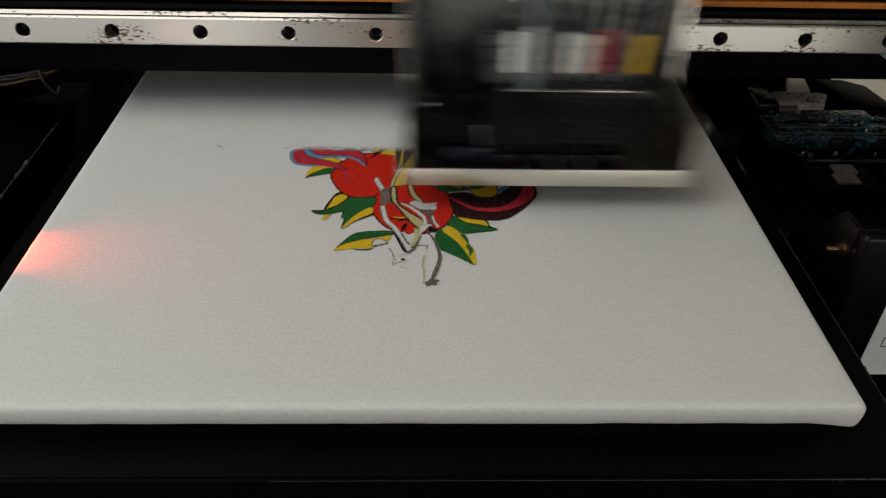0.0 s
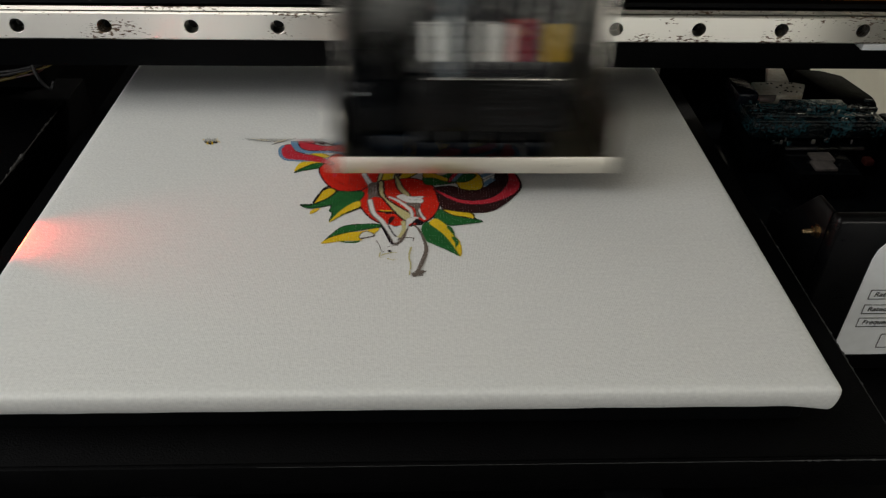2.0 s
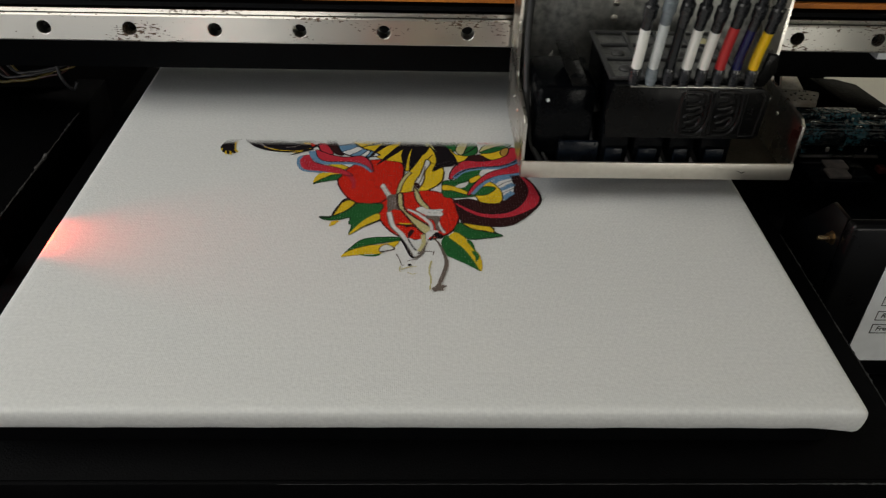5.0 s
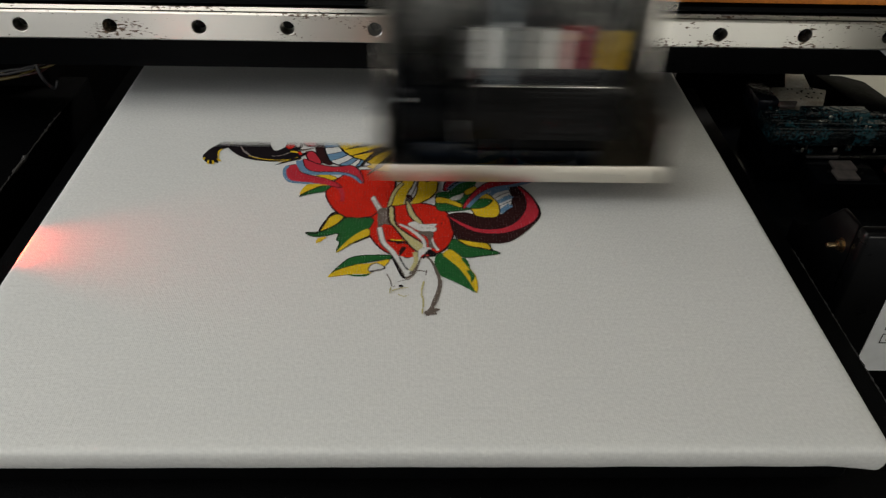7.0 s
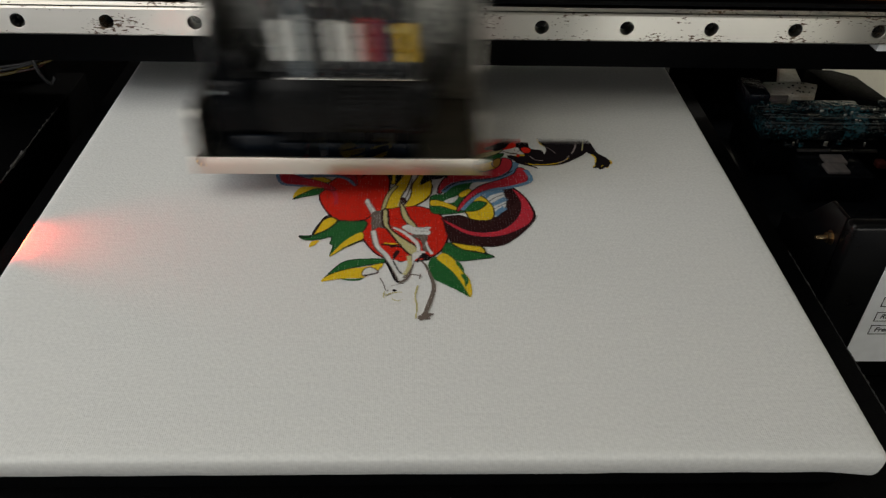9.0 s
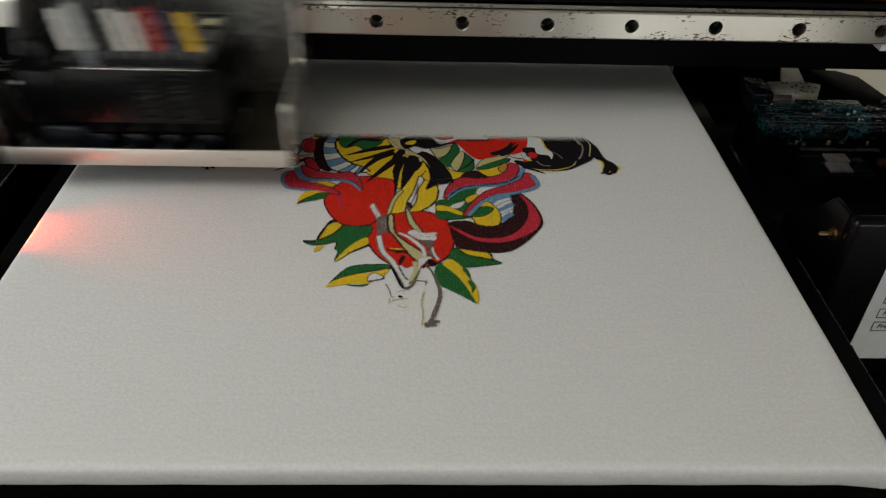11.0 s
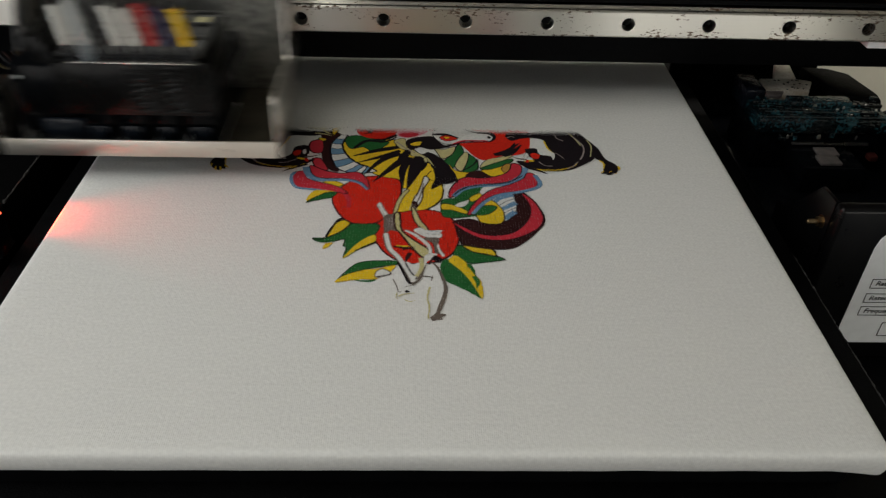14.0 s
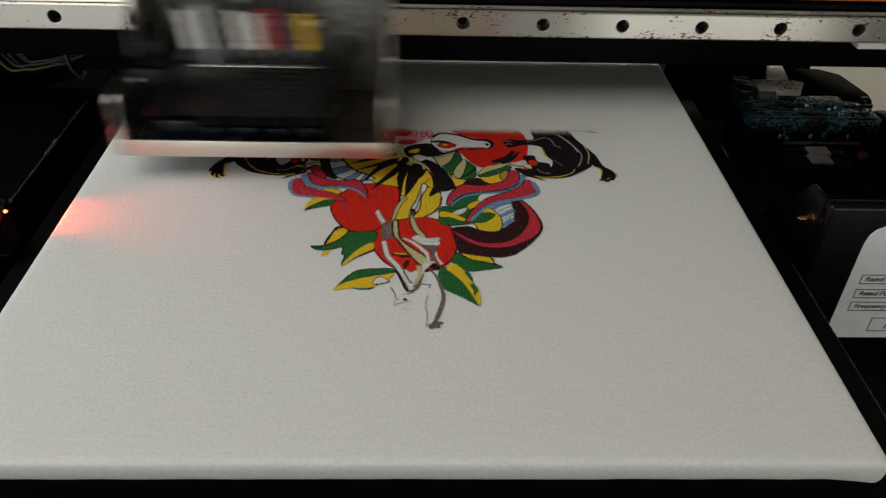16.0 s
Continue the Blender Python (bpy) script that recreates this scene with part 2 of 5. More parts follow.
def box(x0, x1, y0, y1, z0, z1, bevel=0.0, bm=None, seg=2):
    b2 = bmesh.new()
    bmesh.ops.create_cube(b2, size=1)
    for v in b2.verts:
        v.co = Vector(((x0 + x1) / 2 + v.co.x * (x1 - x0), (y0 + y1) / 2 + v.co.y * (y1 - y0), (z0 + z1) / 2 + v.co.z * (z1 - z0)))
    if bevel:
        bmesh.ops.bevel(b2, geom=b2.edges[:], offset=bevel, segments=seg, affect="EDGES", profile=0.5)
    if bm is None:
        return b2
    me = bpy.data.meshes.new("tmp")
    b2.to_mesh(me)
    b2.free()
    bm.from_mesh(me)
    bpy.data.meshes.remove(me)
    return bm


def plate(points, axis, a0, a1, bevel=0.0):
    """A sheet cut to the outline points (u, v), from a0 to a1 along axis: x (u = y, v = z), y (u = x, v = z) or z (u = x, v = y)."""
    bm = bmesh.new()

    def at(u, v, a):
        return (a, u, v) if axis == "x" else (u, a, v) if axis == "y" else (u, v, a)
    lo = [bm.verts.new(at(u, v, a0)) for u, v in points]
    hi = [bm.verts.new(at(u, v, a1)) for u, v in points]
    bm.faces.new(lo)
    bm.faces.new(hi[::-1])
    for i in range(len(points)):
        j = (i + 1) % len(points)
        bm.faces.new((lo[j], lo[i], hi[i], hi[j]))
    if bevel:
        bmesh.ops.bevel(bm, geom=bm.edges[:], offset=bevel, segments=2, affect="EDGES", profile=0.5)
    return bm


def tube_path(points, radius, sides=10, radii=None, bm=None):
    """A round tube swept along points, with closed ends."""
    bm = bm or bmesh.new()
    pts = [Vector(p) for p in points]
    rings = []
    for i, p in enumerate(pts):
        way = (pts[min(i + 1, len(pts) - 1)] - pts[max(i - 1, 0)]).normalized()
        u = way.cross(Vector((0.3, 0.9, 0.1))).normalized()
        v = way.cross(u)
        r = radii[i] if radii else radius
        rings.append([bm.verts.new(p + r * (u * math.cos(2 * math.pi * k / sides) + v * math.sin(2 * math.pi * k / sides))) for k in range(sides)])
    for a, b in zip(rings, rings[1:]):
        for k in range(sides):
            bm.faces.new((a[k], a[(k + 1) % sides], b[(k + 1) % sides], b[k]))
    bm.faces.new(rings[0][::-1])
    bm.faces.new(rings[-1])
    return bm


def spline(points, steps=8, closed=False):
    """Catmull-Rom points through the given ones."""
    pts = [np.array(p, float) for p in points]
    n, out = len(pts), []
    for i in range(n if closed else n - 1):
        if closed:
            a, b, c, d = (pts[(i + k) % n] for k in (-1, 0, 1, 2))
        else:
            a, b, c, d = pts[max(i - 1, 0)], pts[i], pts[i + 1], pts[min(i + 2, n - 1)]
        for s in np.linspace(0, 1, steps, endpoint=False):
            out.append(0.5 * (2 * b + (c - a) * s + (2 * a - 5 * b + 4 * c - d) * s * s + (3 * b - a - 3 * c + d) * s ** 3))
    if not closed:
        out.append(pts[-1])
    return out


def screw(name, centre, axis, radius, length, mat, parent):
    """A domed screw head that points along axis."""
    c, a = Vector(centre), Vector(axis)
    bm = tube_path([c - a * 0.0005, c + a * length * 0.45, c + a * length * 0.8, c + a * length], radius, 16, [radius, radius, radius * 0.8, radius * 0.35])
    return part(name, bm, mat, parent)


# ---- the room ----
FLOOR_Z = -0.95


def room():
    tagged(finish("floor", box(-1.6, 1.7, -1.6, 1.42, FLOOR_Z - 0.1, FLOOR_Z), M_FLOOR), "plain grey floor of the workshop", "floor", kind="structure")
    tagged(finish("ceiling", box(-1.6, 1.7, -1.6, 1.42, 1.5, 1.6), M_CEIL), "plain white workshop ceiling", "ceiling", kind="structure")
    for name, b in (("wall_north", (-1.35, 1.5, 1.3, 1.42)), ("wall_east", (1.5, 1.62, -1.42, 1.42))):
        tagged(finish(name, box(*b, FLOOR_Z, 1.5), M_WALL), "cream painted workshop wall", "wall", kind="structure")
    bm = box(-1.47, -1.35, -1.42, -0.8, FLOOR_Z, 1.5)
    for y0, y1, z0, z1 in ((0.08, 1.42, FLOOR_Z, 1.5), (-0.8, 0.08, FLOOR_Z, 0.15), (-0.8, 0.08, 1.1, 1.5)):
        box(-1.47, -1.35, y0, y1, z0, z1, bm=bm)
    tagged(finish("wall_west", bm, M_WALLGREY), "unseen grey wall with a window opening", "wall", kind="structure")
    # unseen wall; its openings are made up to hold the two front lamps
    bm = box(-1.35, -1.12, -1.42, -1.3, FLOOR_Z, 1.5)
    for x0, x1, z0 in ((-0.3, 0.34, FLOOR_Z), (0.9, 1.5, FLOOR_Z), (-1.12, -0.3, 0.9), (0.34, 0.9, 0.9)):
        box(x0, x1, -1.42, -1.3, z0, 1.5, bm=bm)
    tagged(finish("wall_south", bm, M_WALLGREY), "unseen grey wall with two openings for the front fill lamps", "wall", kind="structure")


room()


# ---- the printer's frame ----
def printer_base():
    t = thing("printer_base", "black powder-coated steel base of a flatbed textile printer", "printer")
    part("deck", plate([(-0.62, -0.46), (0.62, -0.46), (0.62, 0.1), (0.35, 0.1), (0.35, 0.55), (-0.62, 0.55)], "z", -0.125, -0.105, 0.003), M_BLACK, t)
    part("front_panel", box(-0.6, 0.6, -0.45, -0.43, FLOOR_Z + 0.08, -0.126, 0.003), M_BLACK, t)
    part("rear_panel", box(-0.6, 0.34, 0.5, 0.52, FLOOR_Z + 0.08, 0.3, 0.003), M_BLACK, t)
    for x, y in ((-0.6, 0.5), (0.58, 0.09)):
        part("side_panel", box(x, x + 0.02, -0.43, y, FLOOR_Z + 0.08, -0.126, 0.003), M_BLACK, t)
    for x, ys in ((-0.57, (-0.42, 0.43)), (0.51, (-0.42, 0.03)), (0.28, (0.43,))):
        for y in ys:
            part("leg", box(x, x + 0.06, y, y + 0.06, FLOOR_Z, FLOOR_Z + 0.081, 0.004), M_BLACK, t)
    part("slide_rail", box(-0.16, -0.13, -0.44, 0.5, -0.105, -0.052, 0.002), M_BEAM, t)
    part("slide_rail", box(0.07, 0.1, -0.44, 0.5, -0.105, -0.052, 0.002), M_BEAM, t)


def side_frame():
    t = thing("side_frame", "black side frame with a scuffed worn upper edge", "frame")
    part("panel", box(-0.6, -0.316, -0.42, 0.12, -0.104, -0.024, 0.002), M_BLACK, t)
    rng = random.Random(5)
    pts, radii = [], []
    for k in range(110):
        y = -0.106 + 0.158 * k / 109
        pts.append((-0.3158 + rng.uniform(-0.0003, 0.0003), y, -0.0232 + rng.uniform(-0.0002, 0.0002)))
        radii.append(0.0004 + 0.0011 * rng.random() ** 4 + (0.0006 if 45 < k < 62 else 0))
    part("worn_edge", tube_path(pts, 0.001, 6, radii), M_WOOD, t, "scuffed greyish worn edge strip")
    part("upright", box(-0.6, -0.34, 0.1, 0.5, -0.103, 0.2, 0.003), M_BLACK, t)


def gantry():
    t = thing("gantry_beam", "black metal gantry beam across the printer", "beam")
    part("beam", box(-0.62, 0.62, 0.0175, 0.075, 0.0325, 0.0835, 0.0012), M_BEAM, t)
    # only its foot is in view; the height is added to block rear light
    part("upper_cover", box(-0.62, 0.62, 0.02, 0.09, 0.0935, 0.6, 0.0012), M_BEAM, t)
    part("strip_back", box(-0.62, 0.62, 0.0195, 0.07, 0.0907, 0.0934), M_BEAM, t)
    part("upper_strip", box(-0.62, 0.62, 0.0165, 0.0198, 0.0985, 0.1015, 0.0004), M_ORANGE, t, "second orange strip on the upper cover")
    # unseen panels added behind the beam to block light from the rear
    part("rear_light_block", box(-0.62, 0.205, 0.095, 0.1, 0.008, 0.3, 0.0008), M_BEAM, t)
    part("rear_light_block", box(0.206, 0.62, 0.095, 0.1, 0.026, 0.3, 0.0008), M_BEAM, t)
    part("orange_strip", box(-0.62, 0.62, 0.0165, 0.07, 0.0865, 0.0906, 0.0006), M_ORANGE, t, "orange painted strip above the rail")
    part("strip_seat", box(-0.62, 0.62, 0.03, 0.07, 0.083, 0.094), M_BEAM, t)
    for x in (-0.615, 0.585):
        part("beam_post", box(x, x + 0.03, 0.025, 0.075, -0.105, 0.033, 0.001), M_BEAM, t)


RAIL_Z, PITCH = 0.0699, 0.06


def linear_rail():
    """The guide rail: bored face, chamfers, side grooves; a bolt at the bottom of each bore."""
    t = thing("linear_rail", "worn steel guide rail with counterbored holes and rust spots", "rail")
    bm = bmesh.new()
    half, n, r = 0.0088, 32, 0.00485
    for i in range(-5, 16):
        cx = (i - 5) * PITCH
        ring = [[], [], [], []]
        for k in range(n):
            a = 2 * math.pi * k / n
            c, s = math.cos(a), math.sin(a)
            f = min(0.03 / abs(c) if abs(c) > 1e-6 else 9, half / abs(s) if abs(s) > 1e-6 else 9)
            ring[0].append(bm.verts.new((cx + f * c, 0, RAIL_Z + f * s)))
            for q, rr, yy in ((1, r + 0.0003, 0), (2, r, 0.0003), (3, r, 0.0125)):
                ring[q].append(bm.verts.new((cx + rr * c, yy, RAIL_Z + rr * s)))
        for q in range(3):
            for k in range(n):
                bm.faces.new((ring[q][k], ring[q][(k + 1) % n], ring[q + 1][(k + 1) % n], ring[q + 1][k]))
        bm.faces.new(ring[3])
        for sx in (-1, 1):
            for sz in (-1, 1):
                ks = sorted(range(n), key=lambda k: (ring[0][k].co - Vector((cx + sx * 0.03, 0, RAIL_Z + sz * half))).length)[:2]
                c = bm.verts.new((cx + sx * 0.03, 0, RAIL_Z + sz * half))
                bm.faces.new((c, ring[0][ks[0]], ring[0][ks[1]]))
    x0, x1 = -10.5 * PITCH, 10.5 * PITCH
    prof = [(0, half), (0.0012, 0.01), (0.004, 0.01), (0.0065, 0.0072), (0.009, 0.0072), (0.0115, 0.01), (0.0174, 0.01)]
    for sz in (-1, 1):
        for (ya, za), (yb, zb) in zip(prof, prof[1:]):
            bm.faces.new([bm.verts.new(p) for p in ((x0, ya, RAIL_Z + sz * za), (x1, ya, RAIL_Z + sz * za), (x1, yb, RAIL_Z + sz * zb), (x0, yb, RAIL_Z + sz * zb))])
    part("rail_body", bm, M_RAIL, t)
    bolt = None
    for i in range(-5, 16):
        cx = (i - 5) * PITCH
        if bolt is None:
            bm = tube_path([(0, 0.0124, 0), (0, 0.0088, 0), (0, 0.008, 0)], 0.004, 20, [0.004, 0.004, 0.0036])
            tube_path([(0, 0.0079, 0), (0, 0.0076, 0)], 0.002, 6, bm=bm)
            bolt = part("bolt", bm, M_PLASTIC, t)
            bolt.location = (cx, 0, RAIL_Z)
        else:
            b = new("bolt", bolt.data)
            b.parent, b.location = t, (cx, 0, RAIL_Z)


def end_plate():
    t = thing("rail_end_plate", "pale metal plate below the end of the rail", "plate")
    part("plate", box(0.306, 0.4, 0.004, 0.0172, 0.0535, 0.0585, 0.0005), M_LABEL, t)


end_plate()
printer_base()
side_frame()
gantry()
linear_rail()

# ---- platen and shirt ----
FRONT, BACK, LEFT, RIGHT = -0.2765, 0.18, -0.2572, 0.1845


def rounded(x0, x1, y0, y1, r, z, n=10):
    out = []
    for cx, cy, a0 in ((x1 - r, y0 + r, -90), (x1 - r, y1 - r, 0), (x0 + r, y1 - r, 90), (x0 + r, y0 + r, 180)):
        for k in range(n + 1):
            a = radians(a0 + 90 * k / n)
            out.append((cx + r * math.cos(a), cy + r * math.sin(a), z))
    return out


def split_long(points, step):
    out = []
    for a, b in zip(points, points[1:] + points[:1]):
        a, b = Vector(a), Vector(b)
        m = max(1, int((b - a).length / step))
        out += [a.lerp(b, k / m) for k in range(m)]
    return out


def tshirt():
    """Jersey stretched over the board: flat top, soft rolled edge, slightly uneven hem."""
    t = thing("tshirt", "white cotton t-shirt stretched flat over the platen, partly printed", "t-shirt")
    rings = []
    base = split_long(rounded(LEFT, RIGHT, FRONT, BACK, 0.0025, 0), 0.006)
    mid = Vector(((LEFT + RIGHT) / 2, (FRONT + BACK) / 2, 0))
    for roll, z in ((0.016, 0), (0.0045, 0), (0.0026, -0.0003), (0.0012, -0.001), (0.0004, -0.0024), (0.0001, -0.005), (0.0005, -0.0085), (0.0017, -0.0122), (0.0036, -0.0152), (0.006, -0.0168)):
        ring = []
        for v in base:
            near = max(0.0, 1 - (Vector((v.x, v.y)) - Vector((RIGHT, FRONT))).length / 0.02)
            fold = near * min(1.0, max(0.0, -z) / 0.006)
            inset, inset_x = roll * (1 - 0.6 * fold), roll * (1 - 0.85 * fold)
            w = Vector((v.x - inset_x * (1 if v.x > mid.x else -1) * (abs(v.x - mid.x) > 0.15) * min(1, (abs(v.x - mid.x) - 0.15) / 0.05),
                        v.y - inset * (1 if v.y > mid.y else -1) * (abs(v.y - mid.y) > 0.15) * min(1, (abs(v.y - mid.y) - 0.15) / 0.05), z))
            low = max(0.0, -z) / 0.02
            w.z += 0.0003 * low * noise.noise(Vector((v.x * 60, v.y * 60, 0)))
            w.y += 0.00035 * low * noise.noise(Vector((v.x * 45, v.y * 45, 3)))
            ring.append(w)
        rings.append(ring)
    bm = bmesh.new()
    vs = [[bm.verts.new(p) for p in ring] for ring in rings]
    bm.faces.new(vs[0])
    n = len(base)
    for a, b in zip(vs, vs[1:]):
        for k in range(n):
            bm.faces.new((a[k], a[(k + 1) % n], b[(k + 1) % n], b[k]))
    part("cloth", bm, M_CLOTH, t)
    return t


def platen_board():
    t = thing("platen_board", "flat board that carries the shirt", "platen")
    bm = bmesh.new()
    lo = [bm.verts.new((*p[:2], -0.0306)) for p in rounded(LEFT + 0.008, RIGHT - 0.008, FRONT + 0.009, BACK - 0.008, 0.006, 0)]
    hi = [bm.verts.new((*v.co[:2], -0.007)) for v in lo]
    bm.faces.new(lo)
    bm.faces.new(hi)
    for k in range(len(lo)):
        bm.faces.new((lo[k], lo[k - 1], hi[k - 1], hi[k]))
    part("board", bm, M_BEAM, t)
    part("tray", box(LEFT - 0.034, 0.2183, -0.2915, BACK + 0.03, -0.05, -0.031, 0.0012), M_BLACK, t, "black textured metal tray under the board")
    part("lip", box(LEFT - 0.034, 0.2183, -0.2945, -0.292, -0.051, -0.0305, 0.0006), M_BLACK, t)
    rng = random.Random(8)
    pts = [(0.2182 + rng.uniform(-0.0002, 0.0002), -0.285 + 0.2 * k / 119, -0.0314) for k in range(120)]
    part("worn_edge", tube_path(pts, 0.0005, 5, [0.00025 + 0.0007 * rng.random() ** 5 for _ in pts]), M_SCUFF, t, "edge worn to bare metal in places")
    # pale tube for bare wear and for the lit line of the front edge
    pts = [(-0.1 + 0.318 * k / 199, -0.2944 + rng.uniform(-0.0001, 0.0001), -0.0306) for k in range(200)]
    part("worn_edge", tube_path(pts, 0.0005, 5, [0.0001 + (0.0002 + 0.0006 * rng.random() ** 6) * (k / 199) ** 3 for k in range(200)]), M_SCUFF, t, "edge worn to bare metal in places")
    return t


# ---- the printed design, in millimetres on the cloth ----
INKS = {
    "red": (0.62, 0.02, 0.008), "yellow": (0.74, 0.5, 0.02), "green": (0.018, 0.12, 0.03), "black": (0.008, 0.005, 0.007), "brown": (0.03, 0.008, 0.008),
    "crimson": (0.52, 0.03, 0.048), "blue": (0.14, 0.27, 0.42), "white": (0.7, 0.7, 0.68), "cream": (0.55, 0.5, 0.24), "grey": (0.15, 0.12, 0.1), "pink": (0.72, 0.3, 0.36), "pale": (0.3, 0.25, 0.24), "tan": (0.45, 0.25, 0.05),
}
CELL = 0.45
X0, X1, Y0, Y1 = -190, 140, -200, 48
NX, NY = int((X1 - X0) / CELL), int((Y1 - Y0) / CELL)
ink = np.zeros((NY, NX, 3))
wet = np.zeros((NY, NX), bool)
GX, GY = np.meshgrid(X0 + CELL * (np.arange(NX) + 0.5), Y0 + CELL * (np.arange(NY) + 0.5))


def fill(colour, outline):
    p = np.array(outline)
    i0, i1 = max(0, int((p[:, 0].min() - X0) / CELL)), min(NX, int((p[:, 0].max() - X0) / CELL) + 2)
    j0, j1 = max(0, int((p[:, 1].min() - Y0) / CELL)), min(NY, int((p[:, 1].max() - Y0) / CELL) + 2)
    if i1 <= i0 or j1 <= j0:
        return
    gx, gy = GX[j0:j1, i0:i1], GY[j0:j1, i0:i1]
    inside = np.zeros(gx.shape, bool)
    for (ax, ay), (bx, by) in zip(p, np.roll(p, -1, 0)):
        if ay != by:
            inside ^= ((ay > gy) != (by > gy)) & (gx < (bx - ax) * (gy - ay) / (by - ay) + ax)
    ink[j0:j1, i0:i1][inside] = INKS[colour]
    wet[j0:j1, i0:i1] |= inside


def stroke(colour, w0, w1, *points):
    """A brush line that runs from width w0 to w1."""
    p = np.array(spline(points, 8))
    d = np.gradient(p, axis=0)
    d /= np.maximum(np.linalg.norm(d, axis=1), 1e-6)[:, None]
    side = np.stack([-d[:, 1], d[:, 0]], 1) * np.linspace(w0, w1, len(p))[:, None] / 2
    fill(colour, np.concatenate([p + side, (p - side)[::-1]]))


def blade(colour, width, *points):
    """A brush line that swells and runs out to a point."""
    p = np.array(spline(points, 8))
    d = np.gradient(p, axis=0)
    d /= np.maximum(np.linalg.norm(d, axis=1), 1e-6)[:, None]
    w = width * np.sin(np.pi * np.linspace(0.15, 1, len(p)) ** 0.8) / 2
    side = np.stack([-d[:, 1], d[:, 0]], 1) * w[:, None]
    fill(colour, np.concatenate([p + side, (p - side)[::-1]]))


def shape(colour, *points, edge=0.0, line="black"):
    """A smooth closed patch of ink, with an outline of the width edge."""
    p = spline(points, 7, True)
    fill(colour, p)
    if edge:
        stroke(line, edge, edge, *[tuple(q) for q in p[::2]], tuple(p[0]))


def design():
    # fruit
    shape("red", (-88.2, -74.9), (-87.7, -64.2), (-81.5, -52.5), (-72.2, -44.1), (-58.9, -42.3), (-46.9, -46.2), (-44.4, -57.7), (-45.6, -70.8), (-46.7, -83.3), (-49.2, -92.5), (-55.2, -96.1), (-66, -98.7), (-75.6, -97.1), (-82.4, -88.9), edge=1.0)
    stroke("crimson", 3.4, 2.0, (-81.8, -64), (-79.1, -68.3), (-77.8, -74.6), (-77.7, -80.9))
    shape("red", (-59.9, -111), (-59.9, -102.5), (-57.1, -95.6), (-49.3, -87.7), (-39, -83.8), (-26.7, -82.3), (-16.3, -87), (-9.7, -96.5), (-7.7, -108), (-9.5, -120.3), (-14, -130), (-22.2, -136.3), (-33.4, -138.6), (-44.6, -135.6), (-51.9, -129), (-57.5, -119.2), edge=1.0)
    # lower leaves
    shape("green", (-96.7, -114.4), (-91.6, -118.3), (-83.5, -117.1), (-77.3, -115), (-77.7, -121.4), (-75.7, -124.2), (-76.8, -132.9), (-71, -124), (-66, -116.6), (-59.5, -110.4), (-57.1, -99.7), (-66, -98.7), (-75, -99.2), (-82.1, -108.6), (-88.8, -113.3), edge=0.6)
    shape("yellow", (-88.5, -113), (-87.1, -105.2), (-83.6, -97.5), (-79.3, -94.6), (-75.1, -98.1), (-79, -105.7), (-84.1, -110.5), edge=1.2)
    stroke("black", 0.99, 1.61, (-96.8, -114), (-92.4, -115.6), (-89.1, -113.9), (-86.9, -106.8), (-83.2, -95.1), (-78.9, -92.6))
    shape("yellow", (-76.9, -133.7), (-72.1, -123.1), (-66.1, -114.8), (-59.8, -110), (-58.7, -116.5), (-65.7, -122.1), (-70.7, -127.5), edge=0.4, line="green")
    stroke("black", 0.5, 1.49, (-70.8, -126.6), (-65.6, -123), (-58.1, -117.4))
    shape("yellow", (-89.5, -124.6), (-88.7, -119.8), (-84.2, -118.8), (-86.8, -123))
    shape("green", (-78, -153.4), (-74.6, -146.8), (-68.9, -139.1), (-60.6, -136.2), (-44.8, -136), (-45.6, -139.4), (-52.9, -141.2), (-64.3, -144.6), (-74.4, -149.6), edge=0.6)
    shape("yellow", (-79.7, -156.1), (-74.3, -149.8), (-64.3, -145), (-56, -143.3), (-46.4, -140.1), (-48.6, -146), (-56.2, -150.2), (-56.6, -152.8), (-67.9, -153.6))
    shape("green", (-68.9, -153.6), (-62.7, -154.2), (-56.4, -153.1), (-59.5, -155.4), (-65.2, -155.3))
    shape("white", (-57.3, -150.2), (-56.7, -146.1), (-53.4, -143.6), (-49.4, -146), (-48.5, -148.5), (-52.6, -149.7), (-55.6, -151.2), edge=0.6, line="brown")
    stroke("brown", 0.62, 0.37, (-56.2, -150.5), (-52.6, -150.2), (-48.7, -148.1))
    shape("green", (-8.6, -119.9), (-1.3, -123.7), (11.8, -124.4), (13.6, -129.7), (17.8, -133.7), (6.7, -136.3), (-3, -137.4), (-11.9, -130.6), edge=0.5)
    shape("yellow", (-6.7, -118), (1.1, -121), (10.8, -123.9), (12.7, -129.9), (3.9, -128.1), (-3.5, -124.1), edge=0.8)
    stroke("black", 0.74, 1.24, (-6.6, -120.2), (-0.3, -126.4), (7.2, -128.6), (14.6, -131.3))
    shape("green", (-20, -141.4), (-17.1, -134.2), (-12.6, -136.2), (-3.5, -147.9), (-0.9, -157.5), (2.6, -168.7), (-5.3, -162.6), (-13.2, -156.9), (-17.1, -153.3), edge=0.3, line="green")
    shape("yellow", (-15.2, -134.9), (-10.8, -130.3), (-3.9, -138.6), (-0.4, -147.8), (3, -155.1), (2.9, -169.2), (-1, -159.4), (-5.7, -148.7), (-10.6, -141.3))
    blade("green", 2.6, (-3.9, -138.1), (-1.7, -142.8), (0.1, -149.5))
    blade("green", 3.0, (-1, -149.5), (1.1, -155.1), (0, -160.7))
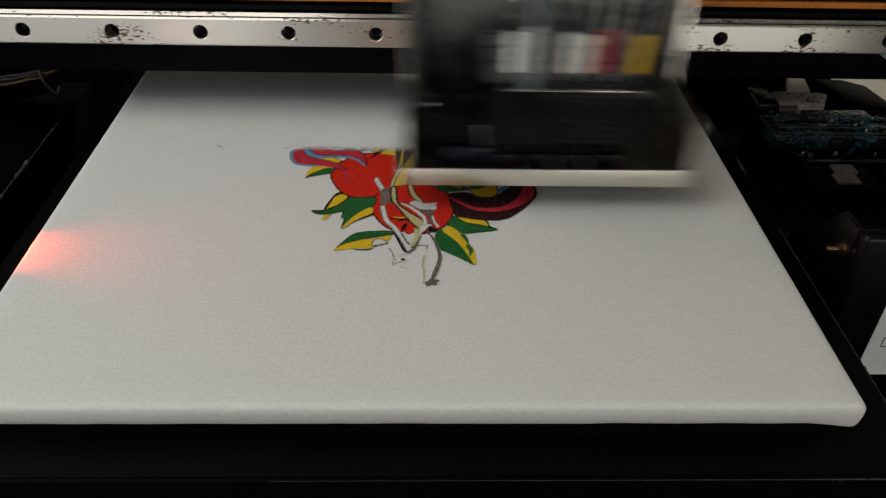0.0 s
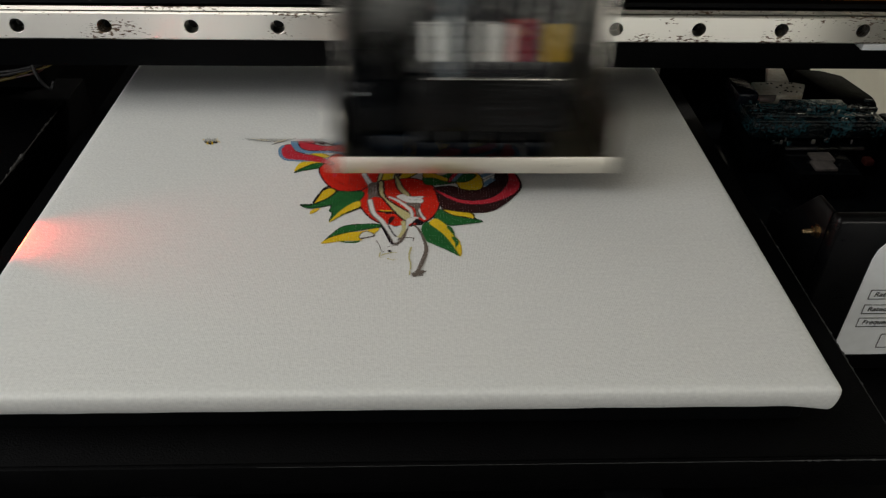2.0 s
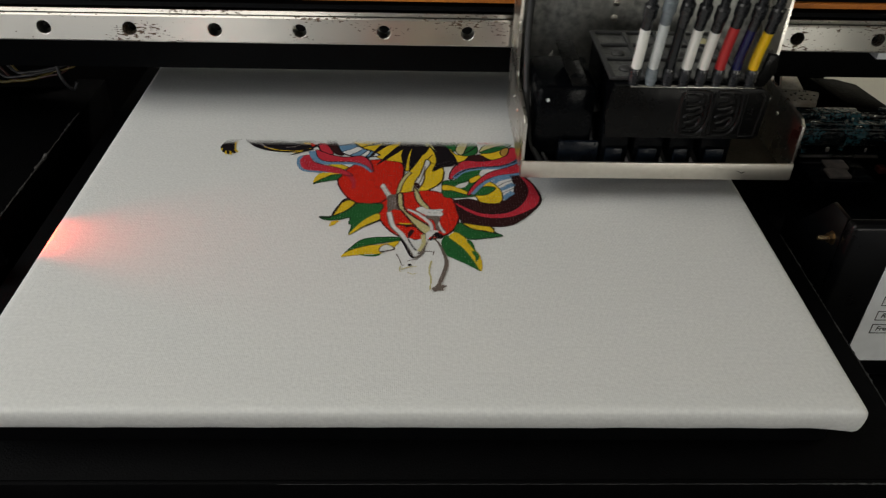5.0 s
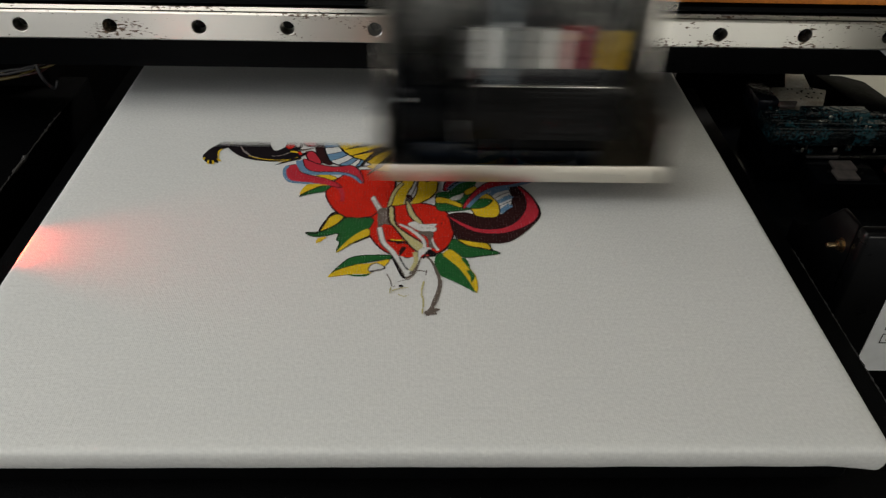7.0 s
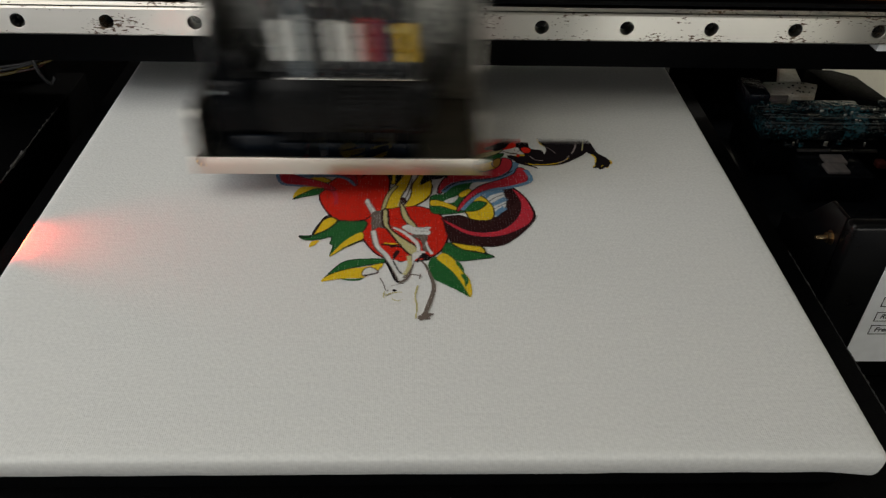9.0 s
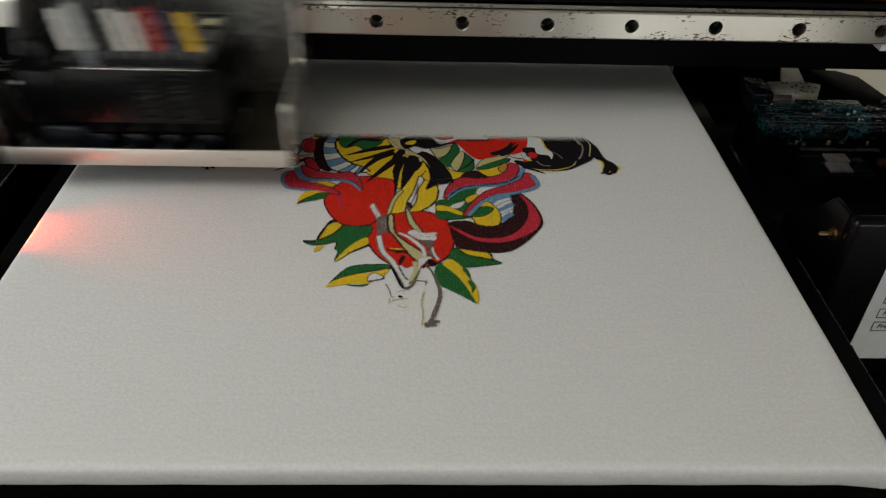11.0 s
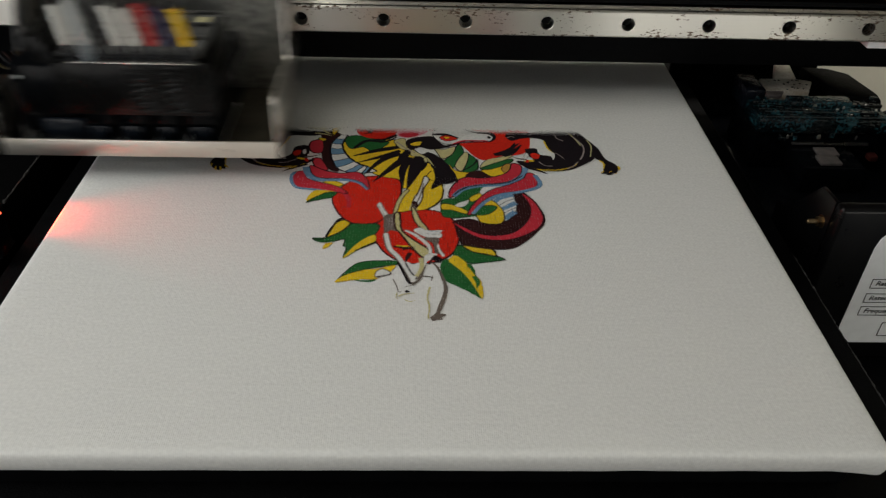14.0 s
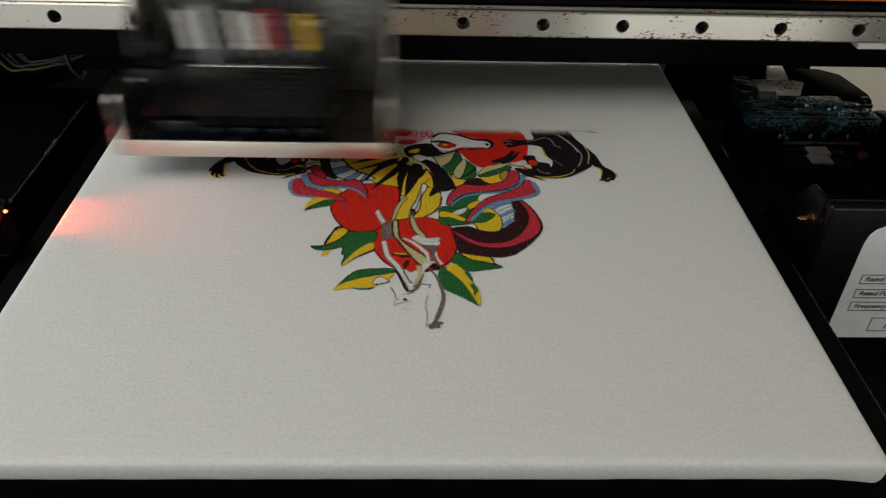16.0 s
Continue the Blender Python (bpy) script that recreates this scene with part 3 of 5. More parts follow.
    # snake coil
    shape("brown", (-9.6, -93.7), (0.3, -92.1), (5.9, -95.4), (13.2, -97.4), (19.7, -95.5), (21.9, -89.5), (28.9, -81.2), (30.4, -70.2), (28.4, -60.5), (34.9, -59.2), (42.2, -70), (46.4, -84.5), (46.3, -94.6), (40.5, -104.9), (31.3, -116.3), (23, -122.5), (11.9, -123.7), (-1.2, -121.2), (-7.1, -117.7), (-10.3, -99.6), edge=0.6)
    shape("crimson", (-11.9, -95.3), (-5.8, -100.1), (4, -107.6), (12.9, -109.5), (23.2, -107.5), (31.9, -99.8), (38.1, -86.8), (38.7, -74.3), (34.9, -61), (42.1, -71), (45.9, -86.6), (44.3, -96.6), (38.3, -104.5), (26.1, -112.3), (14.8, -114.5), (3.8, -111.9), (-5.9, -103.8), edge=0.7)
    shape("white", (14.5, -70.6), (21, -65), (28.8, -65.1), (30.2, -77.6), (27.6, -87), (21.5, -93.9), (21.3, -83.4), (18.8, -76.8), edge=0.7)
    stroke("blue", 3.4, 4.4, (16.2, -72.2), (20.8, -67.2), (29, -63.3))
    stroke("blue", 3.0, 4.6, (19.2, -81), (23.4, -78.4), (30.1, -72.8))
    stroke("blue", 3.4, 4.4, (21.6, -92.1), (24.4, -88), (28.7, -83.3))
    stroke("black", 0.5, 0.5, (18.6, -76.8), (24, -71.4), (29.9, -68.1))
    stroke("black", 0.5, 0.5, (21, -85.5), (24.9, -82.1), (29.9, -78.3))
    shape("green", (-17.8, -71.2), (-9.3, -68.9), (-2.3, -72), (12.2, -69.5), (18.2, -77.9), (12.3, -86.2), (4, -88.4), (-11.2, -91.1), (-18.1, -87.9), edge=0.5)
    shape("yellow", (4.1, -86.4), (13.1, -70.6), (20.1, -78.9), (21.5, -89.1), (19.2, -96.1), (12.6, -97.4), (6.1, -95.4), (4.5, -91), edge=0.8)
    shape("green", (2.5, -85), (10, -76.6), (17.5, -78.1), (12.5, -85.6), (5.7, -87.8), edge=0.7)
    shape("yellow", (-17.8, -75.1), (-9.6, -77), (-0.5, -83.8), (2.9, -87), (-4.1, -86), (-12.1, -82), (-18, -81.7), edge=0.7)
    shape("white", (-9.6, -76.6), (-5.3, -72.7), (-0.5, -71.5), (-3.1, -77.3), (-7.3, -78.6), edge=0.3, line="green")
    shape("green", (-9.8, -69.4), (-4.1, -57.9), (5.9, -52.7), (11.1, -53.5), (7.2, -62), (0.3, -68.7), (-5.9, -72.1), edge=0.5)
    shape("white", (10.6, -53.5), (23.1, -53.2), (19.1, -57.3), (7.7, -64.7), edge=0.3, line="green")
    shape("yellow", (0.1, -67.9), (6.6, -62.1), (8.6, -65.9), (1.9, -72.1), edge=0.6)
    # snake body and leaves behind the eagle
    shape("yellow", (-88.2, 7.2), (-87.5, -8.6), (-80.8, -21), (-71.2, -31.8), (-59.4, -42.1), (-46.3, -46.4), (-43.6, -56.6), (-40.8, -58), (-45.3, -72.9), (-46.2, -84.8), (-36.7, -83.1), (-27.3, -81.3), (-18.7, -70.2), (-16.9, -59.3), (-18.5, -43.4), (-23.3, -26.9), (-32.2, -12.2), (-42.9, 3.1), (-51, 8.3), (-69.6, 7.7), (-79.7, -0.6), edge=0.8)
    stroke("brown", 0.8, 0.8, (-36.7, -82.7), (-33.3, -61.8), (-29.6, -46), (-24.6, -34.2))
    stroke("black", 0.7, 0.7, (-27.3, -80.5), (-22.6, -77), (-18.4, -70.2), (-17.1, -60.4))
    stroke("black", 0.6, 0.6, (-29.6, -43.7), (-22.2, -48.1), (-17.4, -53.7))
    shape("green", (-86.8, 9.4), (-79.4, 14.2), (-65.7, 10), (-54.8, 4.1), (-65.5, -8.5), (-72.7, -3), (-82, -5.1), edge=0.6)
    blade("black", 3.4, (-79.6, -5.3), (-70.9, 6.3), (-57.5, 5.4), (-48.5, 13.8))
    shape("green", (-17.1, -24.3), (-10.2, -11.9), (-4.3, 3), (-1.1, -9.1), (-4.5, -24), (-10, -29.2), edge=0.7)
    shape("cream", (-22.1, -2.3), (-16.1, -4.9), (-7.1, -0.3), (-9.5, -11.4), (-16.3, -17.8), (-19.5, -11.4), edge=0.8)
    shape("green", (-1.1, -9.1), (4.5, -13.4), (8, -20.6), (6.9, -32.1), (-2.4, -36.5), (-5.4, -31.1), edge=0.7)
    shape("cream", (-7.9, -26.1), (-1.1, -9.1), (2.3, -11.6), (-0.7, -27.2), (-4.3, -34.3), edge=0.8)
    shape("yellow", (-11.9, -26.2), (-7.5, -33.6), (2.8, -37.1), (-3.9, -43.4), (-9.1, -43.9), edge=0.8)
    stroke("black", 1.2, 1.4, (-2.9, -33.5), (4.6, -25.8), (8.2, -18.1))
    shape("brown", (-1.3, -40.9), (4.2, -34.1), (13.3, -33.9), (18.3, -40.5), (9, -42.4))
    shape("yellow", (9.5, -33.3), (25.8, -24.9), (32.3, -29), (26.7, -37.3), (17.4, -40.7), (10.7, -34.7), edge=0.7)
    shape("green", (9.3, -30.8), (17.9, -23.5), (32.4, -16.5), (30.8, -22.2), (17.4, -30.9), edge=0.7)
    shape("cream", (9.4, -29.3), (14.3, -18.7), (23.9, -14.6), (33, -11.7), (29.1, -17.1), (17.9, -24), edge=0.7)
    shape("tan", (24.2, -32), (25.7, -25.9), (29.2, -23.2), (31.8, -25.7), (30.7, -31.8), (26.9, -35.9), edge=0.8, line="brown")
    # banded scales of the snake
    shape("brown", (-104, 18.4), (-97.2, 20.8), (-90.4, 14.7), (-95.4, 4.4), (-95.8, -6.7), (-93.1, -21.2), (-87.6, -35.2), (-92, -35.8), (-97.3, -28.4), (-101, -16.2), (-102.8, 1.4), edge=0.4)
    shape("white", (-90.4, 14.7), (-87.8, 14.4), (-85.2, 14.2), (-86.9, 8), (-90.3, 8.3), (-93.7, 8.6), edge=0.7)
    shape("blue", (-93.7, 8.6), (-90.3, 8.3), (-86.9, 8), (-88, 0.6), (-92, 1), (-96, 1.5), edge=0.7)
    shape("white", (-96, 1.5), (-92, 1), (-88, 0.6), (-86.9, -6.2), (-91.5, -5.9), (-96.1, -5.5), edge=0.7)
    shape("blue", (-96.1, -5.5), (-91.5, -5.9), (-86.9, -6.2), (-84.6, -12.6), (-89.8, -13.6), (-95, -14.6), edge=0.7)
    shape("white", (-95, -14.6), (-89.8, -13.6), (-84.6, -12.6), (-81.3, -18.8), (-87, -21.2), (-92.6, -23.8), edge=0.7)
    shape("blue", (-92.6, -23.8), (-87, -21.2), (-81.3, -18.8), (-77.6, -23.5), (-83.3, -28), (-89, -32.2), edge=0.7)
    shape("white", (-89, -32.2), (-83.3, -28), (-77.6, -23.5), (-73.6, -27), (-78.5, -32), (-83.3, -36.8), edge=0.7)
    shape("blue", (-83.3, -36.8), (-78.5, -32), (-73.6, -27), (-70.6, -28.8), (-73.7, -33.6), (-76.8, -38.4), edge=0.7)
    shape("white", (-76.8, -38.4), (-73.7, -33.6), (-70.6, -28.8), (-68.2, -29.6), (-69.9, -34), (-71.6, -38.6), edge=0.7)
    shape("blue", (-71.6, -38.6), (-69.9, -34), (-68.2, -29.6), (-64.7, -32.6), (-66, -35.2), (-67.2, -38), edge=0.7)
    shape("white", (-67.2, -38), (-66, -35.2), (-64.7, -32.6), (-61.6, -35.6), (-62.9, -36.4), (-64.1, -37.4), edge=0.7)
    stroke("black", 1.2, 1.2, (-90.4, 14.7), (-93.7, 8.6), (-96, 1.5), (-96.1, -5.5), (-95, -14.6), (-92.6, -23.8), (-89, -32.2), (-83.3, -36.8), (-76.8, -38.4), (-71.6, -38.6), (-67.2, -38), (-64.1, -37.4))
    stroke("black", 1.2, 1.2, (-85.2, 14.2), (-86.9, 8), (-88, 0.6), (-86.9, -6.2), (-84.6, -12.6), (-81.3, -18.8), (-77.6, -23.5), (-73.6, -27), (-70.6, -28.8), (-68.2, -29.6), (-64.7, -32.6), (-61.6, -35.6))
    # ribbons
    shape("crimson", (-110.7, 4), (-102.8, 6.4), (-100.9, -9.5), (-105.6, -12.3), (-110.5, -7.5), edge=1.2, line="brown")
    shape("crimson", (-107.3, -20.5), (-102.6, -19.1), (-99.7, -22.8), (-95.1, -33.6), (-98.4, -35.6), (-103.8, -31.4), edge=1.0, line="brown")
    shape("yellow", (-96.9, -50.4), (-91, -48.2), (-83, -53), (-86.4, -55.8), (-91.7, -53.6), edge=0.6)
    shape("crimson", (-118.1, -46.3), (-117.6, -38.9), (-110.7, -36.8), (-108.2, -45.2), (-100.6, -50), (-89.2, -54.3), (-81.2, -60.7), (-79.9, -64.6), (-88.5, -62.6), (-100.8, -59.4), (-112.4, -57.5), (-116.2, -53.1), edge=0.7)
    stroke("blue", 2.6, 2.0, (-116.9, -38.4), (-118.7, -43.6), (-116.8, -52.7), (-112.4, -57.9), (-100.7, -59.9), (-87.8, -63.1))
    shape("crimson", (-107.6, -29.1), (-97.2, -35.5), (-85.7, -39), (-74.6, -37.3), (-67.9, -45.8), (-65.7, -58.6), (-72.5, -49.8), (-85.1, -46), (-98.6, -45.4), (-105.5, -40.9), edge=0.9)
    stroke("blue", 5.0, 2.2, (-110.4, -31.1), (-107.8, -40.5), (-100.3, -47.3), (-82.5, -47.1), (-73.1, -50.5), (-66.5, -59.1))
    stroke("black", 0.7, 0.7, (-108.2, -30.1), (-104.7, -40.9), (-97.4, -45.8), (-82.6, -45.7), (-71.3, -50.4), (-66.2, -58.6))
    shape("yellow", (-104.9, -73.1), (-103.5, -65.2), (-99.2, -60.7), (-87.9, -62.6), (-95.2, -66.7), (-100.7, -70.9), edge=0.5, line="yellow")
    shape("green", (-105.1, -75.4), (-99.7, -69), (-93.2, -63.2), (-86.3, -63), (-89.1, -68.7), (-94.8, -71.2), (-100.5, -73), edge=0.5)
    stroke("black", 1.0, 0.5, (-104.8, -74.2), (-99.7, -68.7), (-93.2, -63.6), (-87.9, -62.6))
    shape("crimson", (-13.4, -66.8), (-11.7, -56.5), (-6.6, -46.3), (0, -42.1), (10.2, -43.1), (22.1, -39.2), (29.1, -32.8), (31.9, -23.2), (37.6, -25.1), (38, -32.7), (34.2, -41.3), (25.2, -48), (12.3, -50.7), (0.8, -53.2), (-7, -58.7), (-10.3, -66.3), edge=0.9)
    stroke("blue", 3.6, 4.2, (-10, -65.9), (-3.2, -57), (8.4, -52.6), (23.8, -50.4), (34.6, -43), (39.7, -33.9), (40.8, -28.1))
    stroke("black", 0.7, 0.8, (-10.2, -64.5), (-3.1, -55.7), (8.5, -51.2), (23.9, -48.5), (33.7, -42.1), (38.2, -32.6))
    stroke("black", 0.8, 0.8, (-9.2, -63.7), (-0.3, -54.7), (13.4, -51.6), (27.3, -48.3), (38.2, -39))
    shape("crimson", (-1.8, -86.7), (1, -78.2), (7.6, -66.4), (15.5, -57.4), (28.3, -50.4), (37.8, -42.8), (41.3, -35.6), (45.9, -37.2), (47.5, -47.6), (44, -54.5), (34.9, -58.3), (22.4, -61.7), (13.6, -66.7), (5.8, -76.2), (0.6, -86.7), edge=0.9)
    stroke("blue", 2.6, 3.2, (1.5, -86.3), (9.6, -73.2), (19.8, -64.2), (33.6, -59.9), (45.4, -54.5), (48.9, -48.5), (46.4, -38.3))
    # eagle feathers
    blade("black", 5.18, (-46.1, -1.7), (-63.5, -7.9), (-80.9, -16.5))
    blade("black", 4.44, (-46.3, -7.4), (-59.3, -16), (-76.4, -24.9))
    blade("black", 5.55, (-45.9, -11.3), (-58.5, -20.4), (-70.4, -41))
    blade("black", 5.92, (-41.3, -15), (-51.1, -30), (-64.2, -50.5))
    blade("black", 5.92, (-39.3, -16.2), (-44.1, -34.7), (-43.6, -57))
    blade("black", 9.62, (-32.2, -14.2), (-35.9, -34.5), (-40.8, -58.5))
    blade("black", 4.44, (-29.6, -17.2), (-29, -25.8), (-30.9, -34.8))
    blade("black", 5.18, (-15.9, -39.9), (-20.4, -48.1), (-25, -57.7))
    blade("black", 5.18, (-12.2, -41), (-18.6, -49.2), (-24.5, -58.1))
    blade("black", 11.1, (-29.6, -10.8), (-21.9, -20.7), (-12.1, -37.4), (-6.5, -50.1))
    blade("black", 4.44, (-22, -26.9), (-20.3, -38.8), (-22.3, -50.4))
    blade("black", 6.66, (-17, -31.6), (-17.2, -41.1), (-20.1, -50.4))
    blade("black", 5.18, (-9.7, -43.2), (-12.4, -47.9), (-17.4, -50.8))
    blade("black", 3.7, (-49.5, 1.6), (-42.7, -4.8), (-37.4, -13.6))
    shape("black", (-43.3, -7.4), (-40.1, -5.2), (-39, -11.1), (-41.2, -16.2), (-44.4, -21.3), (-47.5, -22.6), (-47.1, -15.1))
    shape("black", (-33.5, -16), (-27, -11.5), (-19.4, -24.3), (-12.1, -36.7), (-8.4, -47.4), (-16, -43.4), (-19.6, -36.4), (-23.9, -30.6), (-25.8, -23.3), (-29.6, -18.4))
    shape("cream", (-51.2, 6.6), (-43.7, 10.6), (-41.7, -1.6), (-36.2, -7.2), (-27, -16.6), (-23, -25.7), (-22, -29.3), (-27.1, -20.8), (-32.2, -15.2), (-38.4, -14.4), (-39.4, -7.2), (-46, -4.3), edge=0.5)
    stroke("pale", 1.2, 0.8, (-49.3, 5.6), (-42.8, -3.4), (-36.1, -9.7))
    shape("cream", (-29.6, -17.2), (-27.7, -17.1), (-26.8, -20.8), (-28.6, -23.4), edge=0.3)
    # eagle head
    shape("pink", (-48.7, 15.6), (-46.8, 25.6), (-38.3, 28.8), (-31.2, 25.4), (-27, 21.6), (-35.4, 14.2), (-43.7, 12.3), edge=0.4, line="pink")
    shape("crimson", (-47.7, 15.6), (-43.8, 19.2), (-35.4, 19.4), (-34, 15.8), (-40.9, 12.3), edge=0.3, line="crimson")
    shape("black", (-42.6, 4.9), (-39.3, 10.5), (-32.4, 13.5), (-22, 13.8), (-16.6, 3.3), (-11.2, -0.4), (-24.2, -5.1), (-32.3, -2), (-39, -6))
    shape("yellow", (-39.7, 2.2), (-36.2, 5.6), (-31.3, 6.2), (-32.6, 1), (-37.1, 0), edge=0.4)
    shape("white", (-23, 16), (-20.5, 25.4), (-15.5, 30.2), (-4.2, 28.7), (9.7, 21.8), (19.5, 20.6), (22.6, 13.5), (18.7, 8.6), (11.8, 9), (-3.5, 5.3), (-11.2, 2.9), (-17.3, 5.5), edge=0.6)
    stroke("black", 2.4, 2.8, (-21.8, 23.6), (-16.2, 30.2), (-4.2, 28.7), (6.9, 22.6), (12.4, 20.4))
    blade("black", 4, (11.1, 21.2), (19.4, 20), (22.7, 14.4), (19.8, 8.7), (14.5, 8.5))
    stroke("crimson", 2.4, 1.4, (-9.8, 1.3), (-1.4, 8.1), (9, 8.9), (17.3, 8.6))
    stroke("black", 1.8, 1.0, (-14.6, 0), (-5, 3.6), (-1.4, 6.4), (10.3, 6.7), (18.7, 8.1))
    blade("black", 3.4, (-22.4, 17.2), (-12.9, 17.4), (-2.6, 11.5))
    shape("red", (-18.3, 12.7), (-12.6, 16.3), (-5, 11.4), (-12.8, 7.8), edge=0.8)
    shape("yellow", (-15.1, 13.4), (-12.3, 14.6), (-10.5, 12.4), (-13.3, 10.9), edge=0.5)
    shape("black", (16.9, 14.8), (18.6, 16), (19.9, 13.7), (18.1, 12))
    # fruit beside the head
    shape("red", (-6.8, 36.4), (7.9, 44.2), (25.5, 45.9), (39.7, 42), (47.2, 27.2), (48.2, 12.8), (45.1, -3.9), (37.7, -10.5), (26.7, -12.4), (18.4, -16.3), (11.6, -18.5), (5.3, -11.8), (-0.7, -0.2), (-2.9, 4.2), (11.6, 6.2), (19.7, 7.5), (23.8, 13.8), (21, 21.8), (9.8, 23.8), (-4.1, 31.1), edge=0.5, line="red")
    blade("black", 5, (20.4, -11.5), (28.5, -7), (40.7, 6.9))
    blade("black", 5, (26.7, -12.9), (34, -6.9), (41.8, 4.2))
    blade("black", 4, (31.2, -7), (34.6, -0.1), (36.5, 6.8))
    shape("red", (-88.6, 35.4), (-81.9, 43), (-70.6, 46.4), (-51.6, 44.4), (-37.7, 34.8), (-40.4, 25.8), (-48.2, 25), (-50.8, 16.7), (-58.9, 9), (-68.6, 10), (-77.3, 16.7), (-80.9, 27.2), edge=0.4, line="crimson")
    blade("black", 3, (-89.2, 25.2), (-82.5, 30.2), (-78.3, 27.2), (-80.5, 21.8))
    blade("black", 2.6, (-72.6, 31), (-70.7, 22), (-67.5, 16.2))
    blade("black", 2.4, (-68.2, 28), (-69.1, 19.2), (-74.6, 17.2))
    blade("black", 3.4, (-49.4, 16.2), (-58.8, 8.5), (-68.6, 10))
    blade("black", 2, (-77.2, 36.8), (-75.2, 27.8), (-76.1, 19))
    shape("pink", (-66.1, 29.6), (-61.9, 31.8), (-60.7, 26.4), (-64.4, 24.6), edge=0.8, line="crimson")
    shape("pink", (-58.9, 28.2), (-55.5, 29.8), (-54.5, 23.8), (-58, 22.4), edge=0.8, line="crimson")
    shape("pink", (-37.7, 31.8), (-34.1, 34.8), (-33.2, 28.2), (-36, 25.8), edge=0.8, line="crimson")
    shape("pink", (-31.2, 32), (-27.6, 33.6), (-26.2, 27.2), (-29.5, 24.2), edge=0.8, line="crimson")
    shape("pink", (-26.2, 35.1), (-22.6, 35.8), (-22, 26.8), (-24.8, 23), edge=0.8, line="crimson")
    shape("pink", (-86.9, 31.8), (-83.4, 33.8), (-82.1, 29), (-85.2, 28.2), edge=0.8, line="crimson")
    # panthers
    shape("cream", (-120.4, 32.8), (-120.4, 39), (-112.1, 42.2), (-98.9, 39.4), (-96.4, 27.4), (-103.1, 23), (-111.5, 23.5), (-117.5, 26.4), edge=0.9)
    stroke("black", 1.6, 1.2, (-117.2, 36), (-112, 27.6), (-104.9, 27.2), (-107, 34.4), (-111.3, 34.8))
    shape("yellow", (-96.9, 17), (-97.4, 30.4), (-94.6, 39.6), (-91.5, 36.6), (-91.9, 24.6), (-94.6, 15.2), edge=0.9)
    shape("black", (-162.4, 7.1), (-160.1, 21.5), (-149.8, 35.2), (-138.3, 44.6), (-125, 43.8), (-123.1, 24.4), (-115.4, 21), (-102.7, 19.8), (-96.2, 17.2), (-109, 13), (-126.8, 12.2), (-129.4, 0.9), (-132.9, -7.4), (-132.1, -12.8), (-128, -18.5), (-122.2, -12.6), (-121.3, -3.9), (-112.8, -1.6), (-110.2, -12.3), (-110.6, -20.8), (-105.3, -20.8), (-111.1, -27.6), (-118.4, -31.2), (-129.9, -32.9), (-144.6, -30), (-154.8, -23.2), (-161.9, -13.4), (-161.9, -2.6))
    shape("black", (-161.2, 8.6), (-166.3, 2.9), (-168.2, -8.1), (-173.2, -16.2), (-176.2, -24.2), (-175.8, -29.2), (-172.1, -34.2), (-168, -35.4), (-164.7, -32.8), (-167.1, -24), (-165.1, -17.4), (-161.3, -13.4), (-161.1, 0.2))
    blade("yellow", 1.4, (-174.7, -28), (-174.8, -30.6), (-173.1, -32.2))
    blade("yellow", 1.4, (-171.4, -31.8), (-171.1, -35.4), (-169.8, -36.6))
    blade("yellow", 1.4, (-168.7, -32.2), (-167.4, -36.2), (-166.3, -36.6))
    blade("yellow", 1.4, (-166, -29.6), (-164.2, -32), (-162.5, -33.6))
    blade("black", 2.2, (-173.1, -29.8), (-173.3, -32.2), (-172, -34.8))
    blade("black", 2.2, (-170, -32.2), (-169.4, -35.2), (-167.9, -37.2))
    blade("black", 2.2, (-167.3, -31.6), (-165.5, -34.2), (-163.8, -34.6))
    blade("yellow", 1.4, (-165.3, -16.6), (-166.8, -20.8), (-165.3, -29.6))
    stroke("pale", 0.9, 1.0, (-137, 35.4), (-147.9, 23.2), (-154.6, 5.9), (-154.7, -7.9), (-150.1, -19), (-145.4, -24.8))
    stroke("cream", 0.9, 0.7, (-159, 9.2), (-160.7, 0.2), (-159.5, -10.7))
    stroke("pale", 0.9, 0.6, (-142.3, 10), (-137, 16), (-134.6, 23.6), (-129.9, 24.8), (-123.2, 22))
    stroke("pale", 0.6, 0.5, (-139.6, -11.6), (-135.6, -7.5), (-131.2, -5.2))
    stroke("pale", 0.8, 0.6, (-129.6, -25.8), (-124.5, -25.2), (-119.6, -22), (-116.7, -19.3))
    stroke("yellow", 0.9, 0.7, (-145.4, -25.2), (-138.2, -29), (-127.6, -31), (-117.3, -30.2), (-111.8, -27))
    stroke("pale", 0.8, 0.5, (-148.6, -19.8), (-144, -25.6), (-138.4, -28))
    shape("red", (-122.2, -12.6), (-120.3, -8.3), (-116.3, -8.7), (-116.1, -14.2), (-119.6, -16.2), edge=0.8)
    shape("white", (-115.3, -9.8), (-113.8, -7), (-112.2, -11.3), (-113.8, -14), edge=0.3, line="grey")
    blade("white", 2.6, (-111.2, -15.6), (-107.4, -14), (-103, -15.4))
    blade("grey", 1.6, (-112.9, -18.2), (-107.1, -16.5), (-100.7, -13.8))
    blade("yellow", 2.2, (-118, -19.4), (-113.9, -20.3), (-110.1, -22.3))
    shape("red", (-112.6, -20.3), (-110.7, -19.8), (-109.5, -23), (-111.3, -24))
    blade("black", 2.6, (-109.8, -27.6), (-118.3, -32.2), (-125.6, -37.4))
